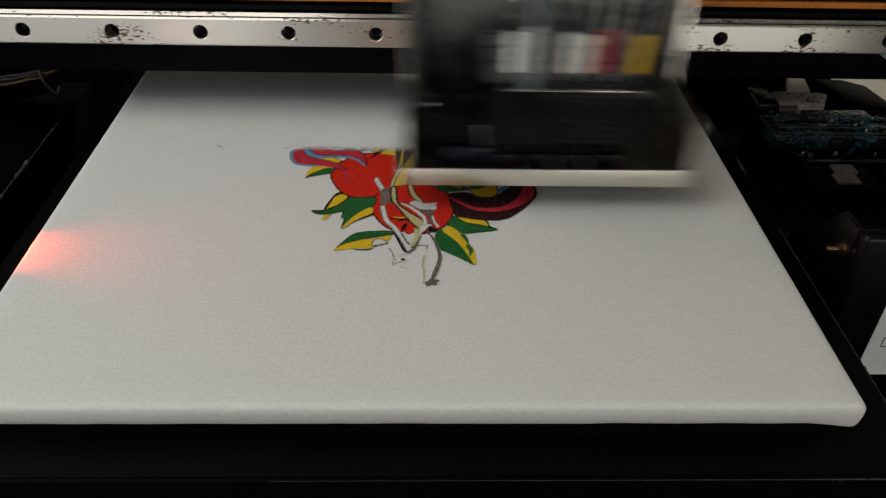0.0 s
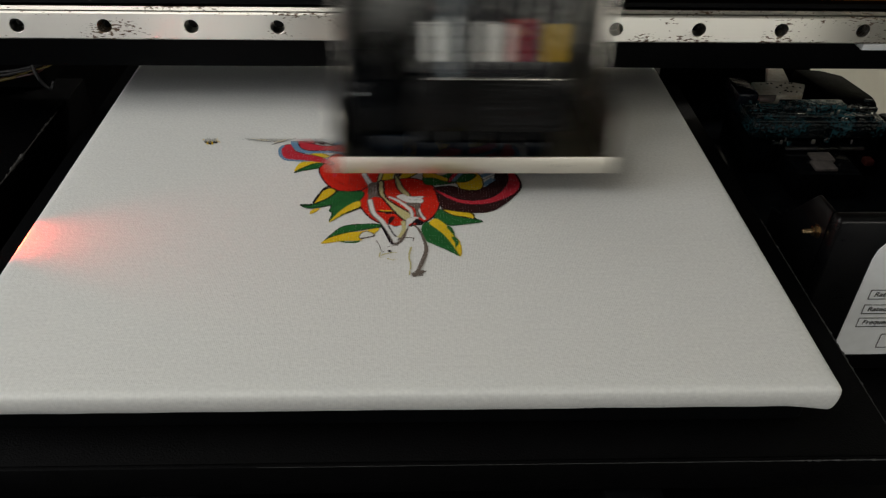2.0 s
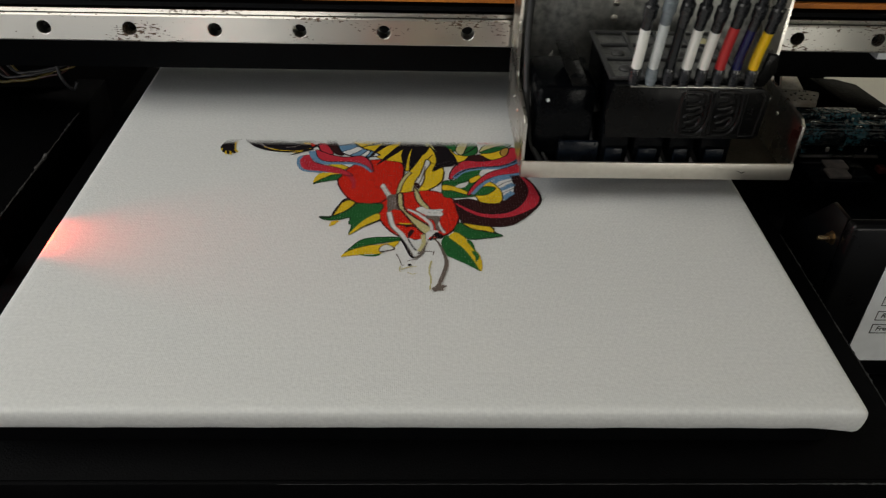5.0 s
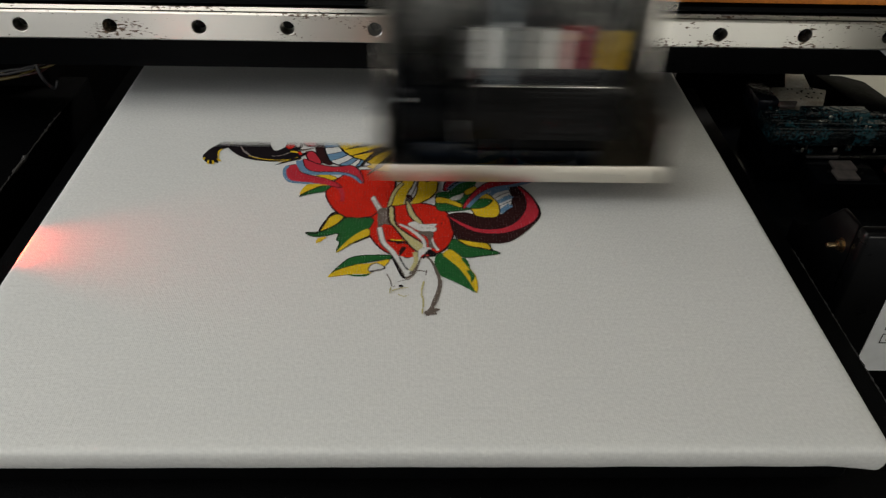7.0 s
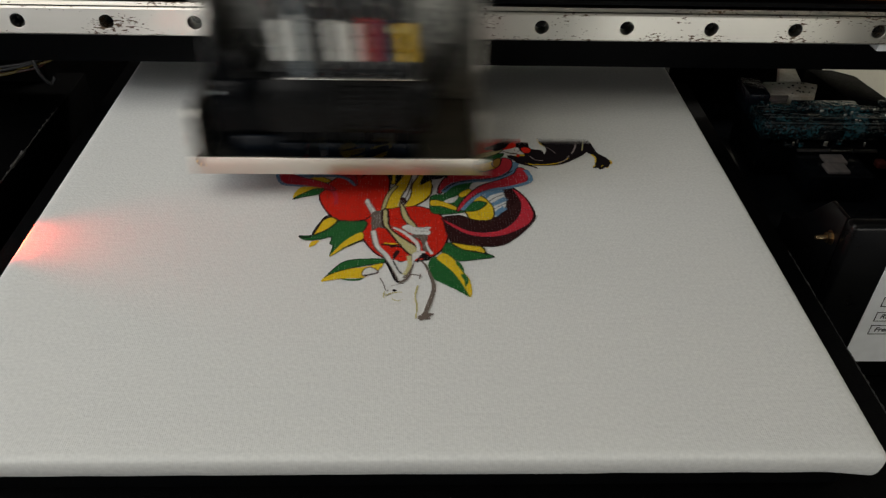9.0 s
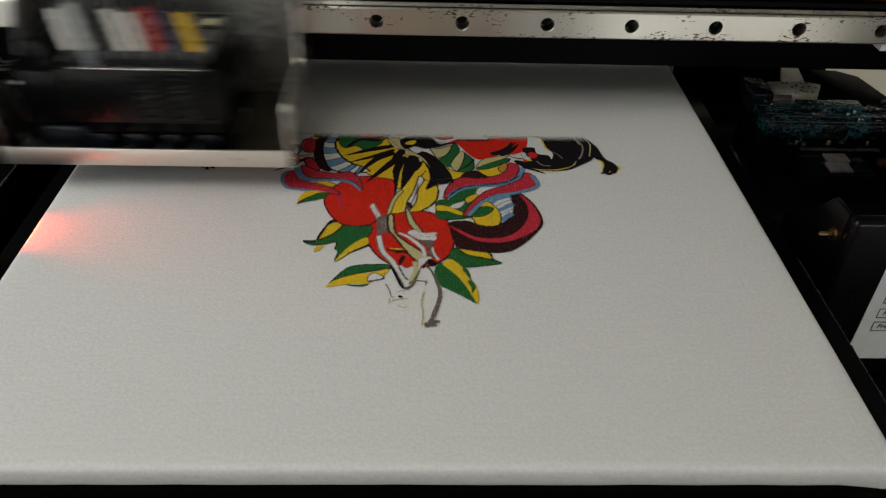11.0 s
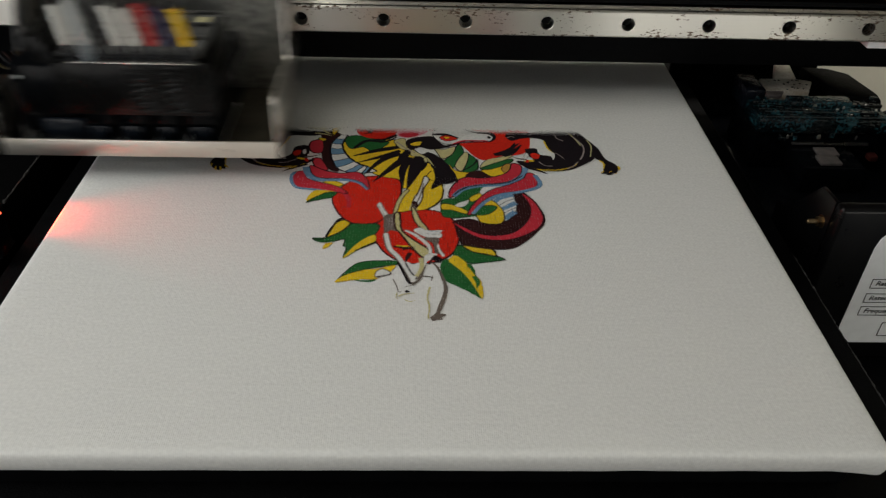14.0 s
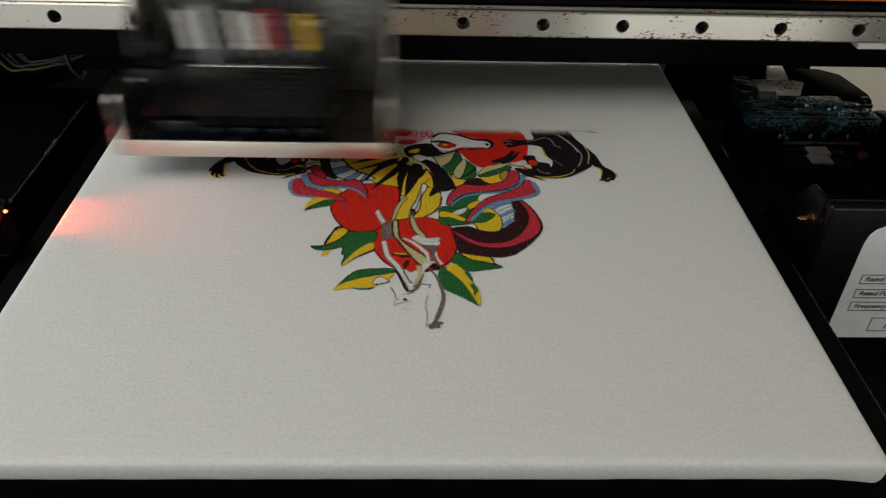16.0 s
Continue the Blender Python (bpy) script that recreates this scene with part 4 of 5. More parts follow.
    blade("yellow", 0.9, (-116.6, -30.8), (-120.9, -32.6), (-124.6, -33.4))
    blade("yellow", 1.2, (-126.7, 11.6), (-129.5, 1.4), (-132, -7.4))
    shape("yellow", (-106.1, 9.2), (-103.1, 9.8), (-99.9, 7.6), (-102.7, 5.3), edge=0.6)
    blade("cream", 2.0, (-104.6, 24.2), (-101.2, 18.5), (-96.8, 15.7))
    blade("cream", 1.6, (-109.4, 16.8), (-102.3, 15.6), (-96.5, 12.8))
    shape("black", (52.8, 39.3), (68.2, 49), (80.6, 43.1), (85.2, 25.8), (90.4, 13.8), (93.7, 6.9), (94.8, -2.7), (91.4, -14.8), (81.6, -24.1), (71.3, -30.9), (57.9, -32.7), (48.8, -31.4), (41.3, -28.1), (35.5, -20), (42.2, -19.3), (47.8, -17.1), (43.8, -10.7), (43.6, -2.6), (51.5, -1.6), (52.9, -9.6), (60.5, -12.1), (61.7, -17.3), (63.9, -8.9), (59.1, -0.9), (58.1, 10.7), (48.7, 14.2), (39.8, 12), (33, 10.7), (32.9, 19.2), (43.5, 21.8), (53.9, 23.8))
    shape("black", (91.6, 8.2), (96.5, 0.6), (99.3, -14.6), (104.7, -21.5), (106.3, -28.7), (101.5, -34.3), (96.8, -35.4), (94.6, -31.4), (97.5, -21.2), (92.3, -14.5), (90.7, -5.5))
    blade("yellow", 1.4, (106.7, -24.8), (106.8, -28.6), (105.2, -30.2))
    blade("yellow", 1.4, (103.3, -30.2), (103.4, -33.7), (101.9, -34.8))
    blade("yellow", 1.4, (100.2, -31.3), (98.9, -35.3), (96.6, -36.4))
    blade("yellow", 1.4, (96.2, -31.4), (94.1, -32.9), (92.8, -34.5))
    blade("black", 2.0, (104.7, -28.7), (103.4, -32.7), (102, -34.3))
    blade("black", 2.0, (100.8, -32.3), (98.6, -35.8), (96.1, -36.4))
    blade("black", 2.0, (96.5, -31.4), (94.6, -34.4), (93, -34.9))
    blade("yellow", 1.4, (94.5, -17.1), (96.9, -21.7), (94.9, -31.4))
    stroke("cream", 0.9, 1.0, (66.2, 39.1), (75.3, 26.5), (81, 16.4), (84.6, 3.9))
    stroke("pale", 1.0, 1.2, (81, 17), (86, 3.9), (85, -7), (81.2, -16.4))
    stroke("cream", 0.9, 0.8, (90.2, 12.4), (92, 2.7), (89.1, -12.2))
    stroke("pale", 1.0, 0.7, (48.2, 19), (56.4, 22.7), (62.4, 25.8), (66.9, 21.8), (68.6, 13.8), (72.8, 10.6))
    stroke("pale", 0.6, 0.5, (63.8, -7.5), (66.8, -10.1), (70, -16.1))
    stroke("pale", 0.8, 0.6, (51.4, -20.2), (54.8, -25.2), (60.1, -25.9))
    stroke("yellow", 0.9, 1.0, (45.8, -29.5), (54.1, -31.3), (64.7, -30.6), (73.2, -26.9), (77.9, -22.2))
    stroke("pale", 1.0, 0.6, (70.2, -29.4), (75.5, -24.8), (79, -19))
    blade("yellow", 1.2, (58.3, 10.2), (59.8, -0.9), (63.5, -7.5))
    shape("red", (46.1, -9.8), (49.5, -7.6), (53.2, -10.7), (51.7, -16), (47.4, -15.6), edge=0.8)
    shape("white", (41.7, -11), (44.1, -8.3), (45, -12.5), (42.3, -15.2), edge=0.3, line="grey")
    blade("white", 2.6, (41.3, -15.2), (38.1, -13.7), (33.9, -15.4))
    blade("grey", 1.8, (43.1, -17.3), (37.8, -16.3), (31, -12.8))
    blade("yellow", 2.2, (48.2, -19.2), (44.3, -18.8), (40.8, -20.4))
    shape("red", (42.3, -18.3), (44.2, -17.7), (44.2, -20.3), (42.3, -21.4))
    blade("black", 2.6, (41.3, -28.1), (49.1, -31.9), (56.3, -36.7))
    shape("black", (30.6, 15.7), (32.9, 21.5), (39.3, 22.3), (41.7, 17.7), (39.8, 12), (34, 9.6))
    blade("pale", 1.0, (32, 18.6), (35.6, 19.9), (38.2, 17.6))
    blade("pale", 1.0, (31.6, 14), (35.3, 15.8), (37.2, 13.6))
    blade("grey", 7, (82.9, 38.9), (93.1, 39.2), (104.5, 34.1))
    blade("black", 2.4, (94.1, 36.8), (99.6, 35.2), (104.9, 34.1))
    blade("grey", 7, (-154.3, 36.8), (-162.7, 36.1), (-173.7, 34.6))
    blade("black", 2.2, (-166.7, 34.8), (-170, 33.4), (-173.3, 34))
    # pale centre motif
    shape("cream", (-41.2, -58.7), (-39.3, -60.2), (-42.2, -66.4), (-44.8, -75), (-47, -87.4), (-49.2, -90.5), (-47.9, -77.2), (-45.2, -66.5), edge=0.7, line="brown")
    stroke("cream", 4.5, 5.5, (-33.3, -65.1), (-35, -74.8), (-36.7, -83.1))
    shape("white", (-29, -41.4), (-25.9, -45.9), (-29.6, -57.3), (-30.8, -70.5), (-33.8, -78.9), (-36.1, -80), (-36.8, -72.7), (-33.3, -61.8), (-30.9, -50.6), edge=1.0, line="brown")
    stroke("grey", 1.0, 1.0, (-29.6, -50.6), (-32, -66.2), (-35, -76.9))
    shape("brown", (-36.8, -72.7), (-34.4, -73.1), (-33.2, -76.8), (-35.5, -79.4))
    shape("white", (-59.6, -77.4), (-57.4, -74.2), (-54.2, -82.5), (-50.4, -90.5), (-46.9, -92.4), (-53.6, -95.5), (-55.6, -88.6), (-58.3, -81.5), edge=0.3, line="grey")
    stroke("grey", 0.31, 0.31, (-59.2, -78), (-55.8, -84.5), (-53.8, -92.6))
    stroke("grey", 0.31, 0.31, (-57.4, -74.6), (-54.1, -84.5), (-50.4, -90.5))
    stroke("grey", 0.31, 0.31, (-57.9, -82.5), (-56.3, -87.6), (-54.3, -92.6))
    shape("grey", (-54.5, -89.6), (-50.5, -87.5), (-47, -88.4), (-46.4, -100.3), (-46.7, -106), (-49.9, -105.1), (-53.7, -108.4), (-54.4, -98.5))
    stroke("pale", 0.56, 0.37, (-52.6, -92.5), (-51.3, -98.4), (-52, -104.2))
    stroke("pale", 0.56, 0.37, (-50.4, -90.5), (-49.1, -96.4), (-50, -103.2))
    stroke("pale", 0.56, 0.37, (-51.4, -94.5), (-48.4, -98.4), (-51.2, -101.3))
    stroke("grey", 3.97, 3.72, (-52.9, -108.4), (-50.2, -123.6), (-44.9, -132.4), (-39.4, -144.7), (-35.9, -154))
    stroke("white", 2.6, 2.85, (-52.9, -108.4), (-50, -123.1), (-44.5, -132.4), (-39.2, -144.2), (-35.7, -153.2))
    shape("white", (-40.4, -136.6), (-36.1, -139.1), (-31.8, -138.2), (-32.8, -153.1), (-35.9, -155.6), (-38, -149.1))
    stroke("black", 1.61, 1.86, (-44.8, -136.7), (-41.8, -144.7), (-38.5, -154.5), (-36.3, -156.7))
    stroke("grey", 1.86, 1.49, (-36.3, -156.9), (-32.8, -153.9), (-30.5, -146.6), (-29.5, -135.6))
    stroke("black", 0.87, 1.12, (-40.3, -137.5), (-37.6, -145), (-35.1, -149.6))
    shape("cream", (-48, -87.4), (-44.7, -87.4), (-43.2, -104.1), (-36.3, -114.3), (-27.5, -123.3), (-25.6, -127.7), (-27.6, -132.3), (-31.2, -131.3), (-36.8, -122.5), (-43.7, -108.8), (-47.2, -102.2), edge=1.4, line="brown")
    stroke("grey", 2.11, 1.86, (-30.6, -132.2), (-29.5, -141.6), (-33.9, -153.2))
    stroke("cream", 2.73, 2.11, (-31.4, -133), (-30.8, -141.6), (-33.7, -150.2))
    stroke("white", 2.11, 2.6, (-40.9, -105), (-34.1, -110.5), (-26.4, -121.4), (-25.6, -128.6))
    stroke("grey", 0.62, 0.62, (-43.2, -103.1), (-34.2, -108.7), (-25.8, -119.6), (-24.5, -128.6))
    shape("cream", (-37.3, -78), (-34.3, -84.1), (-31.4, -94.1), (-27.4, -101.9), (-27.4, -105.7), (-33.1, -100), (-36.3, -91.2), edge=1.0, line="brown")
    shape("white", (-35.9, -104.9), (-31.9, -101.9), (-27.4, -104.7), (-18.4, -104.6), (-19.4, -107.5), (-18.3, -109.3), (-19.9, -112.7), (-27.5, -112.3), (-31.9, -109.6), edge=0.4, line="grey")
    stroke("grey", 0.25, 0.25, (-25.2, -105.7), (-20.7, -106.3), (-18.7, -106.7))
    stroke("grey", 0.25, 0.25, (-27.4, -108.5), (-21.9, -109), (-19, -109.7))
    shape("grey", (-29.7, -112.9), (-20.8, -113.1), (-20.7, -120.4), (-17.3, -130.2), (-20.5, -129), (-23.2, -126.8), (-24.2, -118.7), edge=0.3)
    shape("white", (-20.9, -118.6), (-19.7, -124.9), (-17.3, -130.2), (-18.9, -131.1), (-21.5, -122.3))
    shape("white", (-29.2, -131.3), (-25.4, -128.6), (-22.1, -128.5), (-22.2, -131.2), (-27.6, -136.4), (-29.2, -141.5))
    shape("black", (-26.5, -136.8), (-23.2, -130.3), (-19, -133.2), (-19.5, -136.7), (-22.2, -136.7), (-24.6, -135), (-26, -139.5))
    stroke("grey", 0.87, 1.86, (-25.2, -136.4), (-21.8, -141.4), (-19.1, -150.5))
    stroke("grey", 1.86, 2.6, (-19.1, -150.5), (-17.6, -157.8), (-17.8, -165.6), (-20.3, -175.5))
    stroke("grey", 2.6, 1.61, (-20.3, -175.5), (-22.4, -182.1), (-25.4, -185.7))
    blade("grey", 4.0, (-25.8, -186.7), (-22.9, -185.3), (-19.2, -186.7))
    blade("grey", 4.0, (-23.9, -184.3), (-20.9, -183.5), (-17.5, -182.8))
    stroke("cream", 1.12, 0.74, (-26.1, -159.4), (-27.7, -168.8), (-26.6, -176.3), (-27.3, -186.5))
    stroke("grey", 0.87, 0.62, (-30.8, -150.2), (-27.6, -150.1), (-24.7, -151.1))
    stroke("grey", 0.56, 0.56, (-24.7, -149.8), (-25.2, -154.3))
    stroke("grey", 0.62, 0.37, (-47.1, -153), (-45.1, -158.1), (-43.7, -163.6), (-41.9, -163.9))
    stroke("grey", 0.43, 0.37, (-40.4, -159.9), (-36.9, -158.3), (-33.8, -157.6))
    shape("black", (-40.1, -163.5), (-38.9, -162.7), (-37.6, -163.8), (-38.8, -164.8))
    stroke("cream", 0.99, 0.5, (-44.3, -168.2), (-41.8, -166.6), (-38.8, -165.5), (-34.8, -165))
    stroke("cream", 0.74, 0.5, (-40.2, -170.7), (-37.2, -172.2), (-34.5, -171.3))
    stroke("cream", 0.62, 0.37, (-44.4, -164.4), (-44.8, -169), (-43.8, -169.7))
    blade("brown", 2.0, (-47.7, -121.8), (-40.6, -122.9), (-35.2, -122.1))
    blade("brown", 2.0, (-42.8, -124.4), (-38.4, -124), (-34, -125.7))
    blade("brown", 3.0, (-37.5, -127.9), (-39.1, -132.3), (-40.3, -137.5))
    blade("yellow", 1.2, (-46.1, -120.9), (-40.6, -121.5), (-36.3, -121.1))


design()


# the head lays its dots in an even, interleaved order
ORDER = np.array([[0, 8, 2, 10], [12, 4, 14, 6], [3, 11, 1, 9], [15, 7, 13, 5]]) / 16
GRAIN = np.tile(ORDER, (NY // 4 + 1, NX // 4 + 1))[:NY, :NX] + np.random.default_rng(4).random((NY, NX)) * 0.12


def ink_mesh(name, j0, j1, parent, lo=0.0, hi=1.0):
    """The inked cells of the rows j0 to j1 as a thin skin; one stroke lays only the dots whose grain is between lo and hi."""
    sub = wet[j0:j1] & (GRAIN[j0:j1] >= lo) & (GRAIN[j0:j1] < hi)
    if not sub.any():
        return None
    jj, ii = np.nonzero(sub)
    jj = jj + j0
    corner = np.stack([jj * (NX + 1) + ii, jj * (NX + 1) + ii + 1, (jj + 1) * (NX + 1) + ii + 1, (jj + 1) * (NX + 1) + ii], 1)
    ids, faces = np.unique(corner, return_inverse=True)
    faces = faces.reshape(-1, 4)
    verts = np.stack([(X0 + ids % (NX + 1) * CELL) / 1000, (Y0 + ids // (NX + 1) * CELL) / 1000, 0 * ids], 1)
    cols = np.zeros((len(ids), 4))
    for q in range(4):
        np.add.at(cols, faces[:, q], np.concatenate([ink[jj, ii], np.ones((len(jj), 1))], 1))
    cols /= cols[:, 3:]
    me = bpy.data.meshes.new(name)
    me.from_pydata(verts.tolist(), [], faces.tolist())
    at = me.color_attributes.new("ink", "FLOAT_COLOR", "POINT")
    at.data.foreach_set("color", cols.astype(np.float32).ravel())
    me.materials.append(M_INK)
    ob = tagged(new(name, me), kind="stuff")
    ob.parent = parent
    ob.location.z = 0.0004
    return ob


shirt, board = tshirt(), platen_board()
# what is printed already, then bands of dots: each place gets five strokes of the head
PRINT_Y, BAND = -33.0, 1.8
first_row = int((PRINT_Y - Y0) / CELL) - 20
tagged(ink_mesh("printed_design", 0, first_row, shirt), "colourful tattoo-style print of fruit, leaves, snake and eagle")
bands = []
for k in range(int((NY - first_row) * CELL / BAND) + 1):
    ja, jb = first_row + int(k * BAND / CELL), min(NY, first_row + int((k + 1) * BAND / CELL))
    for lo, hi, late in ((0, 0.14, 0.0), (0.14, 0.32, 0.0018), (0.32, 0.52, 0.0036), (0.52, 0.76, 0.0054), (0.76, 1.2, 0.0072)):
        ob = ink_mesh("printed_band", ja, jb, shirt, lo, hi)
        if ob:
            bands.append((ob, (Y0 + jb * CELL) / 1000 + late))


# ---- the print carriage; its own space begins at the outside of one side plate ----
def print_carriage():
    t = thing("print_carriage", "aluminium print carriage with ink tubes and black print head", "print carriage")
    W, YF, ZB, YB = 0.1768, -0.111, 0.0187, -0.009
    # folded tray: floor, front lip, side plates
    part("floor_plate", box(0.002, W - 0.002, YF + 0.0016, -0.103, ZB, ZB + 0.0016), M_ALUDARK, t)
    # floor around the head is coloured black to paint in its shade
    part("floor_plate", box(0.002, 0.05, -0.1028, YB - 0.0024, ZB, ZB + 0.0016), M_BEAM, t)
    # brown of this piece stands for a reflection beside the side plate
    part("floor_plate", box(0.137, W - 0.0022, -0.1028, YB - 0.0024, ZB, ZB + 0.0016), M_BROWNSHEEN, t)
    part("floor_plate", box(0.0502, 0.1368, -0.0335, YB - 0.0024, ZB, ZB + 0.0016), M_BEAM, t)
    part("front_lip", box(0.0004, W - 0.0004, YF, YF + 0.0016, ZB - 0.0012, ZB + 0.0107, 0.0004), M_LIP, t, "bright scratched aluminium front lip")
    for x, z, w, a in ((0.142, 0.0235, 0.005, 24), (0.1445, 0.0232, 0.003, -30)):
        sc = part("scratch", box(-w / 2, w / 2, -0.00012, 0.0001, -0.00014, 0.00014), M_PLASTIC, t, "dark scratch in the lip")
        sc.matrix_basis = pose(x, YF, z, 0, a, 0)
    side = [(YF + 0.0018, ZB + 0.0002), (YB, ZB + 0.0002), (YB, 0.19), (-0.0466, 0.19), (-0.0466, 0.0622), (-0.0495, 0.06), (-0.1045, 0.0588), (YF + 0.0018, 0.0555)]
    for x in (0, W - 0.002):
        sp = part("side_plate", plate(side, "x", x, x + 0.002, 0.0003), M_ALU, t)
        for y, z in ((-0.072, 0.046), (-0.055, 0.048)):
            screw("rivet", (x + (0.002 if x == 0 else 0), y, z), (1 if x == 0 else -1, 0, 0), 0.0013, 0.001, M_ALU, sp)
            screw("rivet", (x + (0 if x == 0 else 0.002), y, z), (-1 if x == 0 else 1, 0, 0), 0.0013, 0.001, M_ALU, sp)
    back = part("back_plate", box(0.002, W - 0.002, YB - 0.002, YB, ZB + 0.0004, 0.19, 0.0003), M_ALUDARK, t, "smudged bare metal back plate")
    for x, z in ((0.07, 0.098), (0.07, 0.0872), (0.1072, 0.0985), (0.1072, 0.0883)):
        screw("back_screw", (x, YB - 0.002, z), (0, -1, 0), 0.0026, 0.0022, M_ALU, back)
    part("paint_drip", tube_path([(0.0295, YB - 0.0022, 0.063), (0.0289, YB - 0.0026, 0.0605), (0.0285, YB - 0.0026, 0.0585), (0.0285, YB - 0.0022, 0.057)], 0.001, 8, [0.0004, 0.001, 0.0016, 0.0008]), M_TUBE["white"], back, "white ink drip")
    part("slide_block", box(0.05, 0.125, -0.0088, -0.0012, RAIL_Z - 0.019, RAIL_Z + 0.019, 0.001), M_ALUDARK, t)
    # print head
    part("head_body", box(0.0495, 0.1325, -0.1145, -0.034, 0.0482, 0.0808, 0.0012), M_PLASTIC, t)
    cover = part("head_cover", plate([(0.0476, 0.049), (0.1385, 0.0487), (0.1415, 0.0512), (0.1428, 0.0785), (0.137, 0.0825), (0.0497, 0.0826), (0.0478, 0.08), (0.045, 0.064)], "y", -0.1185, -0.115, 0.0005), M_GREYPL, t)
    for x in (0.0915, 0.1105):
        rim = [(0.0005, 0.0805), (0.0125, 0.0803), (0.0155, 0.0772), (0.0158, 0.0605), (0.0112, 0.0525), (0.0018, 0.0522)]
        lines = [(rim, 0.001), ([(u * 0.8 + 0.0008, v * 0.8 + 0.0134) for u, v in rim[1:]], 0.0008)]
        # winding ink channels
        lines.append(([(0.0012, 0.0772), (0.0055, 0.0776), (0.0092, 0.076), (0.0095, 0.0735), (0.006, 0.0722), (0.0022, 0.0722)], 0.0011))
        lines.append(([(0.0018, 0.0692), (0.0062, 0.0698), (0.0102, 0.0708), (0.0112, 0.068), (0.008, 0.066), (0.0036, 0.0652), (0.0015, 0.0632)], 0.0011))
        lines.append(([(0.0022, 0.0602), (0.0065, 0.0612), (0.0108, 0.064), (0.0115, 0.0608), (0.009, 0.0572), (0.004, 0.0562)], 0.0011))
        lines.append(([(-0.0012, 0.0798), (-0.0016, 0.068), (-0.0008, 0.0528)], 0.0008))
        for ln, radius in lines:
            part("channel_ridge", tube_path(spline([(x + dx, -0.1187, z) for dx, z in ln], 5), radius, 7), M_RIDGE, cover)
    for ln in ([(0.1285, 0.079), (0.1285, 0.052), (0.11, 0.0512)], [(0.137, 0.08), (0.1395, 0.077), (0.138, 0.0515), (0.129, 0.051)], [(0.131, 0.0625), (0.1355, 0.0625)], [(0.131, 0.067), (0.1335, 0.0655), (0.1335, 0.07), (0.131, 0.0685)], [(0.0895, 0.079), (0.0885, 0.06), (0.0895, 0.054)]):
        part("channel_ridge", tube_path([(x, -0.1186, z) for x, z in ln], 0.0006, 6), M_RIDGE, cover)
    for x in (0.0745, 0.0935, 0.0665):
        screw("dimple", (x - 0.003, -0.1182, 0.0745), (0, -1, 0), 0.0012, 0.0007, M_PLASTIC, cover)
    part("cover_edge", box(0.0575, 0.132, -0.1192, -0.1168, 0.0827, 0.0834, 0.0002), M_ALU, t, "thin shiny top edge of the head cover")
    for x0, x1, z in ((0.052, 0.07, 0.0478), (0.0735, 0.0925, 0.0481), (0.0965, 0.1125, 0.0479), (0.117, 0.1365, 0.0481)):
        part("nozzle_block", box(x0, x1, -0.1, -0.045, ZB + 0.0008, z + 0.0028, 0.0015), M_PLASTIC, t)
        part("nozzle_front", box(x0 + 0.003, x1 - 0.004, -0.1025, -0.1002, ZB + 0.002, z - 0.013, 0.0008), M_BLUEGREY, t)
    # ribbed frame on top
    z0, z1 = 0.0815, 0.0836
    for x0, x1, y0, y1 in ((0.0475, 0.0508, -0.107, -0.031), (0.1285, 0.1315, -0.107, -0.031), (0.0509, 0.1284, -0.0338, -0.031), (0.0509, 0.1284, -0.107, -0.1045), (0.0509, 0.1284, -0.078, -0.0748), (0.0509, 0.1284, -0.055, -0.0522), (0.069, 0.0718, -0.1044, -0.0339), (0.09, 0.0928, -0.1044, -0.0339), (0.109, 0.1118, -0.1044, -0.0339)):
        part("frame_rib", box(x0, x1, y0, y1, z0, z1, 0.0005), M_TRAY, t)
    part("frame_rib", plate([(0.0725, -0.0747), (0.078, -0.0747), (0.0895, -0.0551), (0.0845, -0.0551)], "z", z0, z1, 0.0005), M_TRAY, t)
    part("frame_rib", plate([(0.1122, -0.0551), (0.1155, -0.0551), (0.128, -0.0747), (0.1235, -0.0747)], "z", z0, z1, 0.0005), M_TRAY, t)
    for x, y in ((0.06, -0.0665), (0.1005, -0.0665), (0.0605, -0.09)):
        screw("frame_boss", (x, y, 0.081), (0, 0, 1), 0.0045, 0.0025, M_TRAY, t)
    part("yellow_cap", box(0.1165, 0.1245, -0.05, -0.04, 0.081, 0.0828, 0.001), M_CREAMCAP, t, "pale yellow plastic cap")
    part("frame_floor", box(0.0509, 0.1284, -0.1044, -0.0339, 0.0795, 0.0812), M_FRAMEFLOOR, t)
    # eight ink tubes
    order = ("white", "clear", "black", "white", "white", "red", "blue", "yellow")
    for k, c in enumerate(order):
        x, y = 0.0594 + 0.00986 * k, -0.1158
        lean = -0.0002 - 0.0002 * k
        high = 0.1225 + 0.0012 * ((k * 3) % 4 - 1)
        cap = M_CAP if c != "clear" else M_CLOUD
        tip = (high - 0.0935) * (0.24 + 0.026 * k)
        tb = part("ink_tube", tube_path(spline([(x, y, 0.0935), (x + lean * 0.3, y - 0.0028, 0.103), (x + lean, y - tip, high)], 5), 0.003, 14), M_TUBE[c], t, c + " ink tube")
        part("socket", tube_path([(x, y, 0.0835), (x, y, 0.0855), (x, y, 0.086), (x, y, 0.092), (x, y, 0.0945)], 0.0032, 14, [0.003, 0.003, 0.0036, 0.0036, 0.003]), cap, tb)
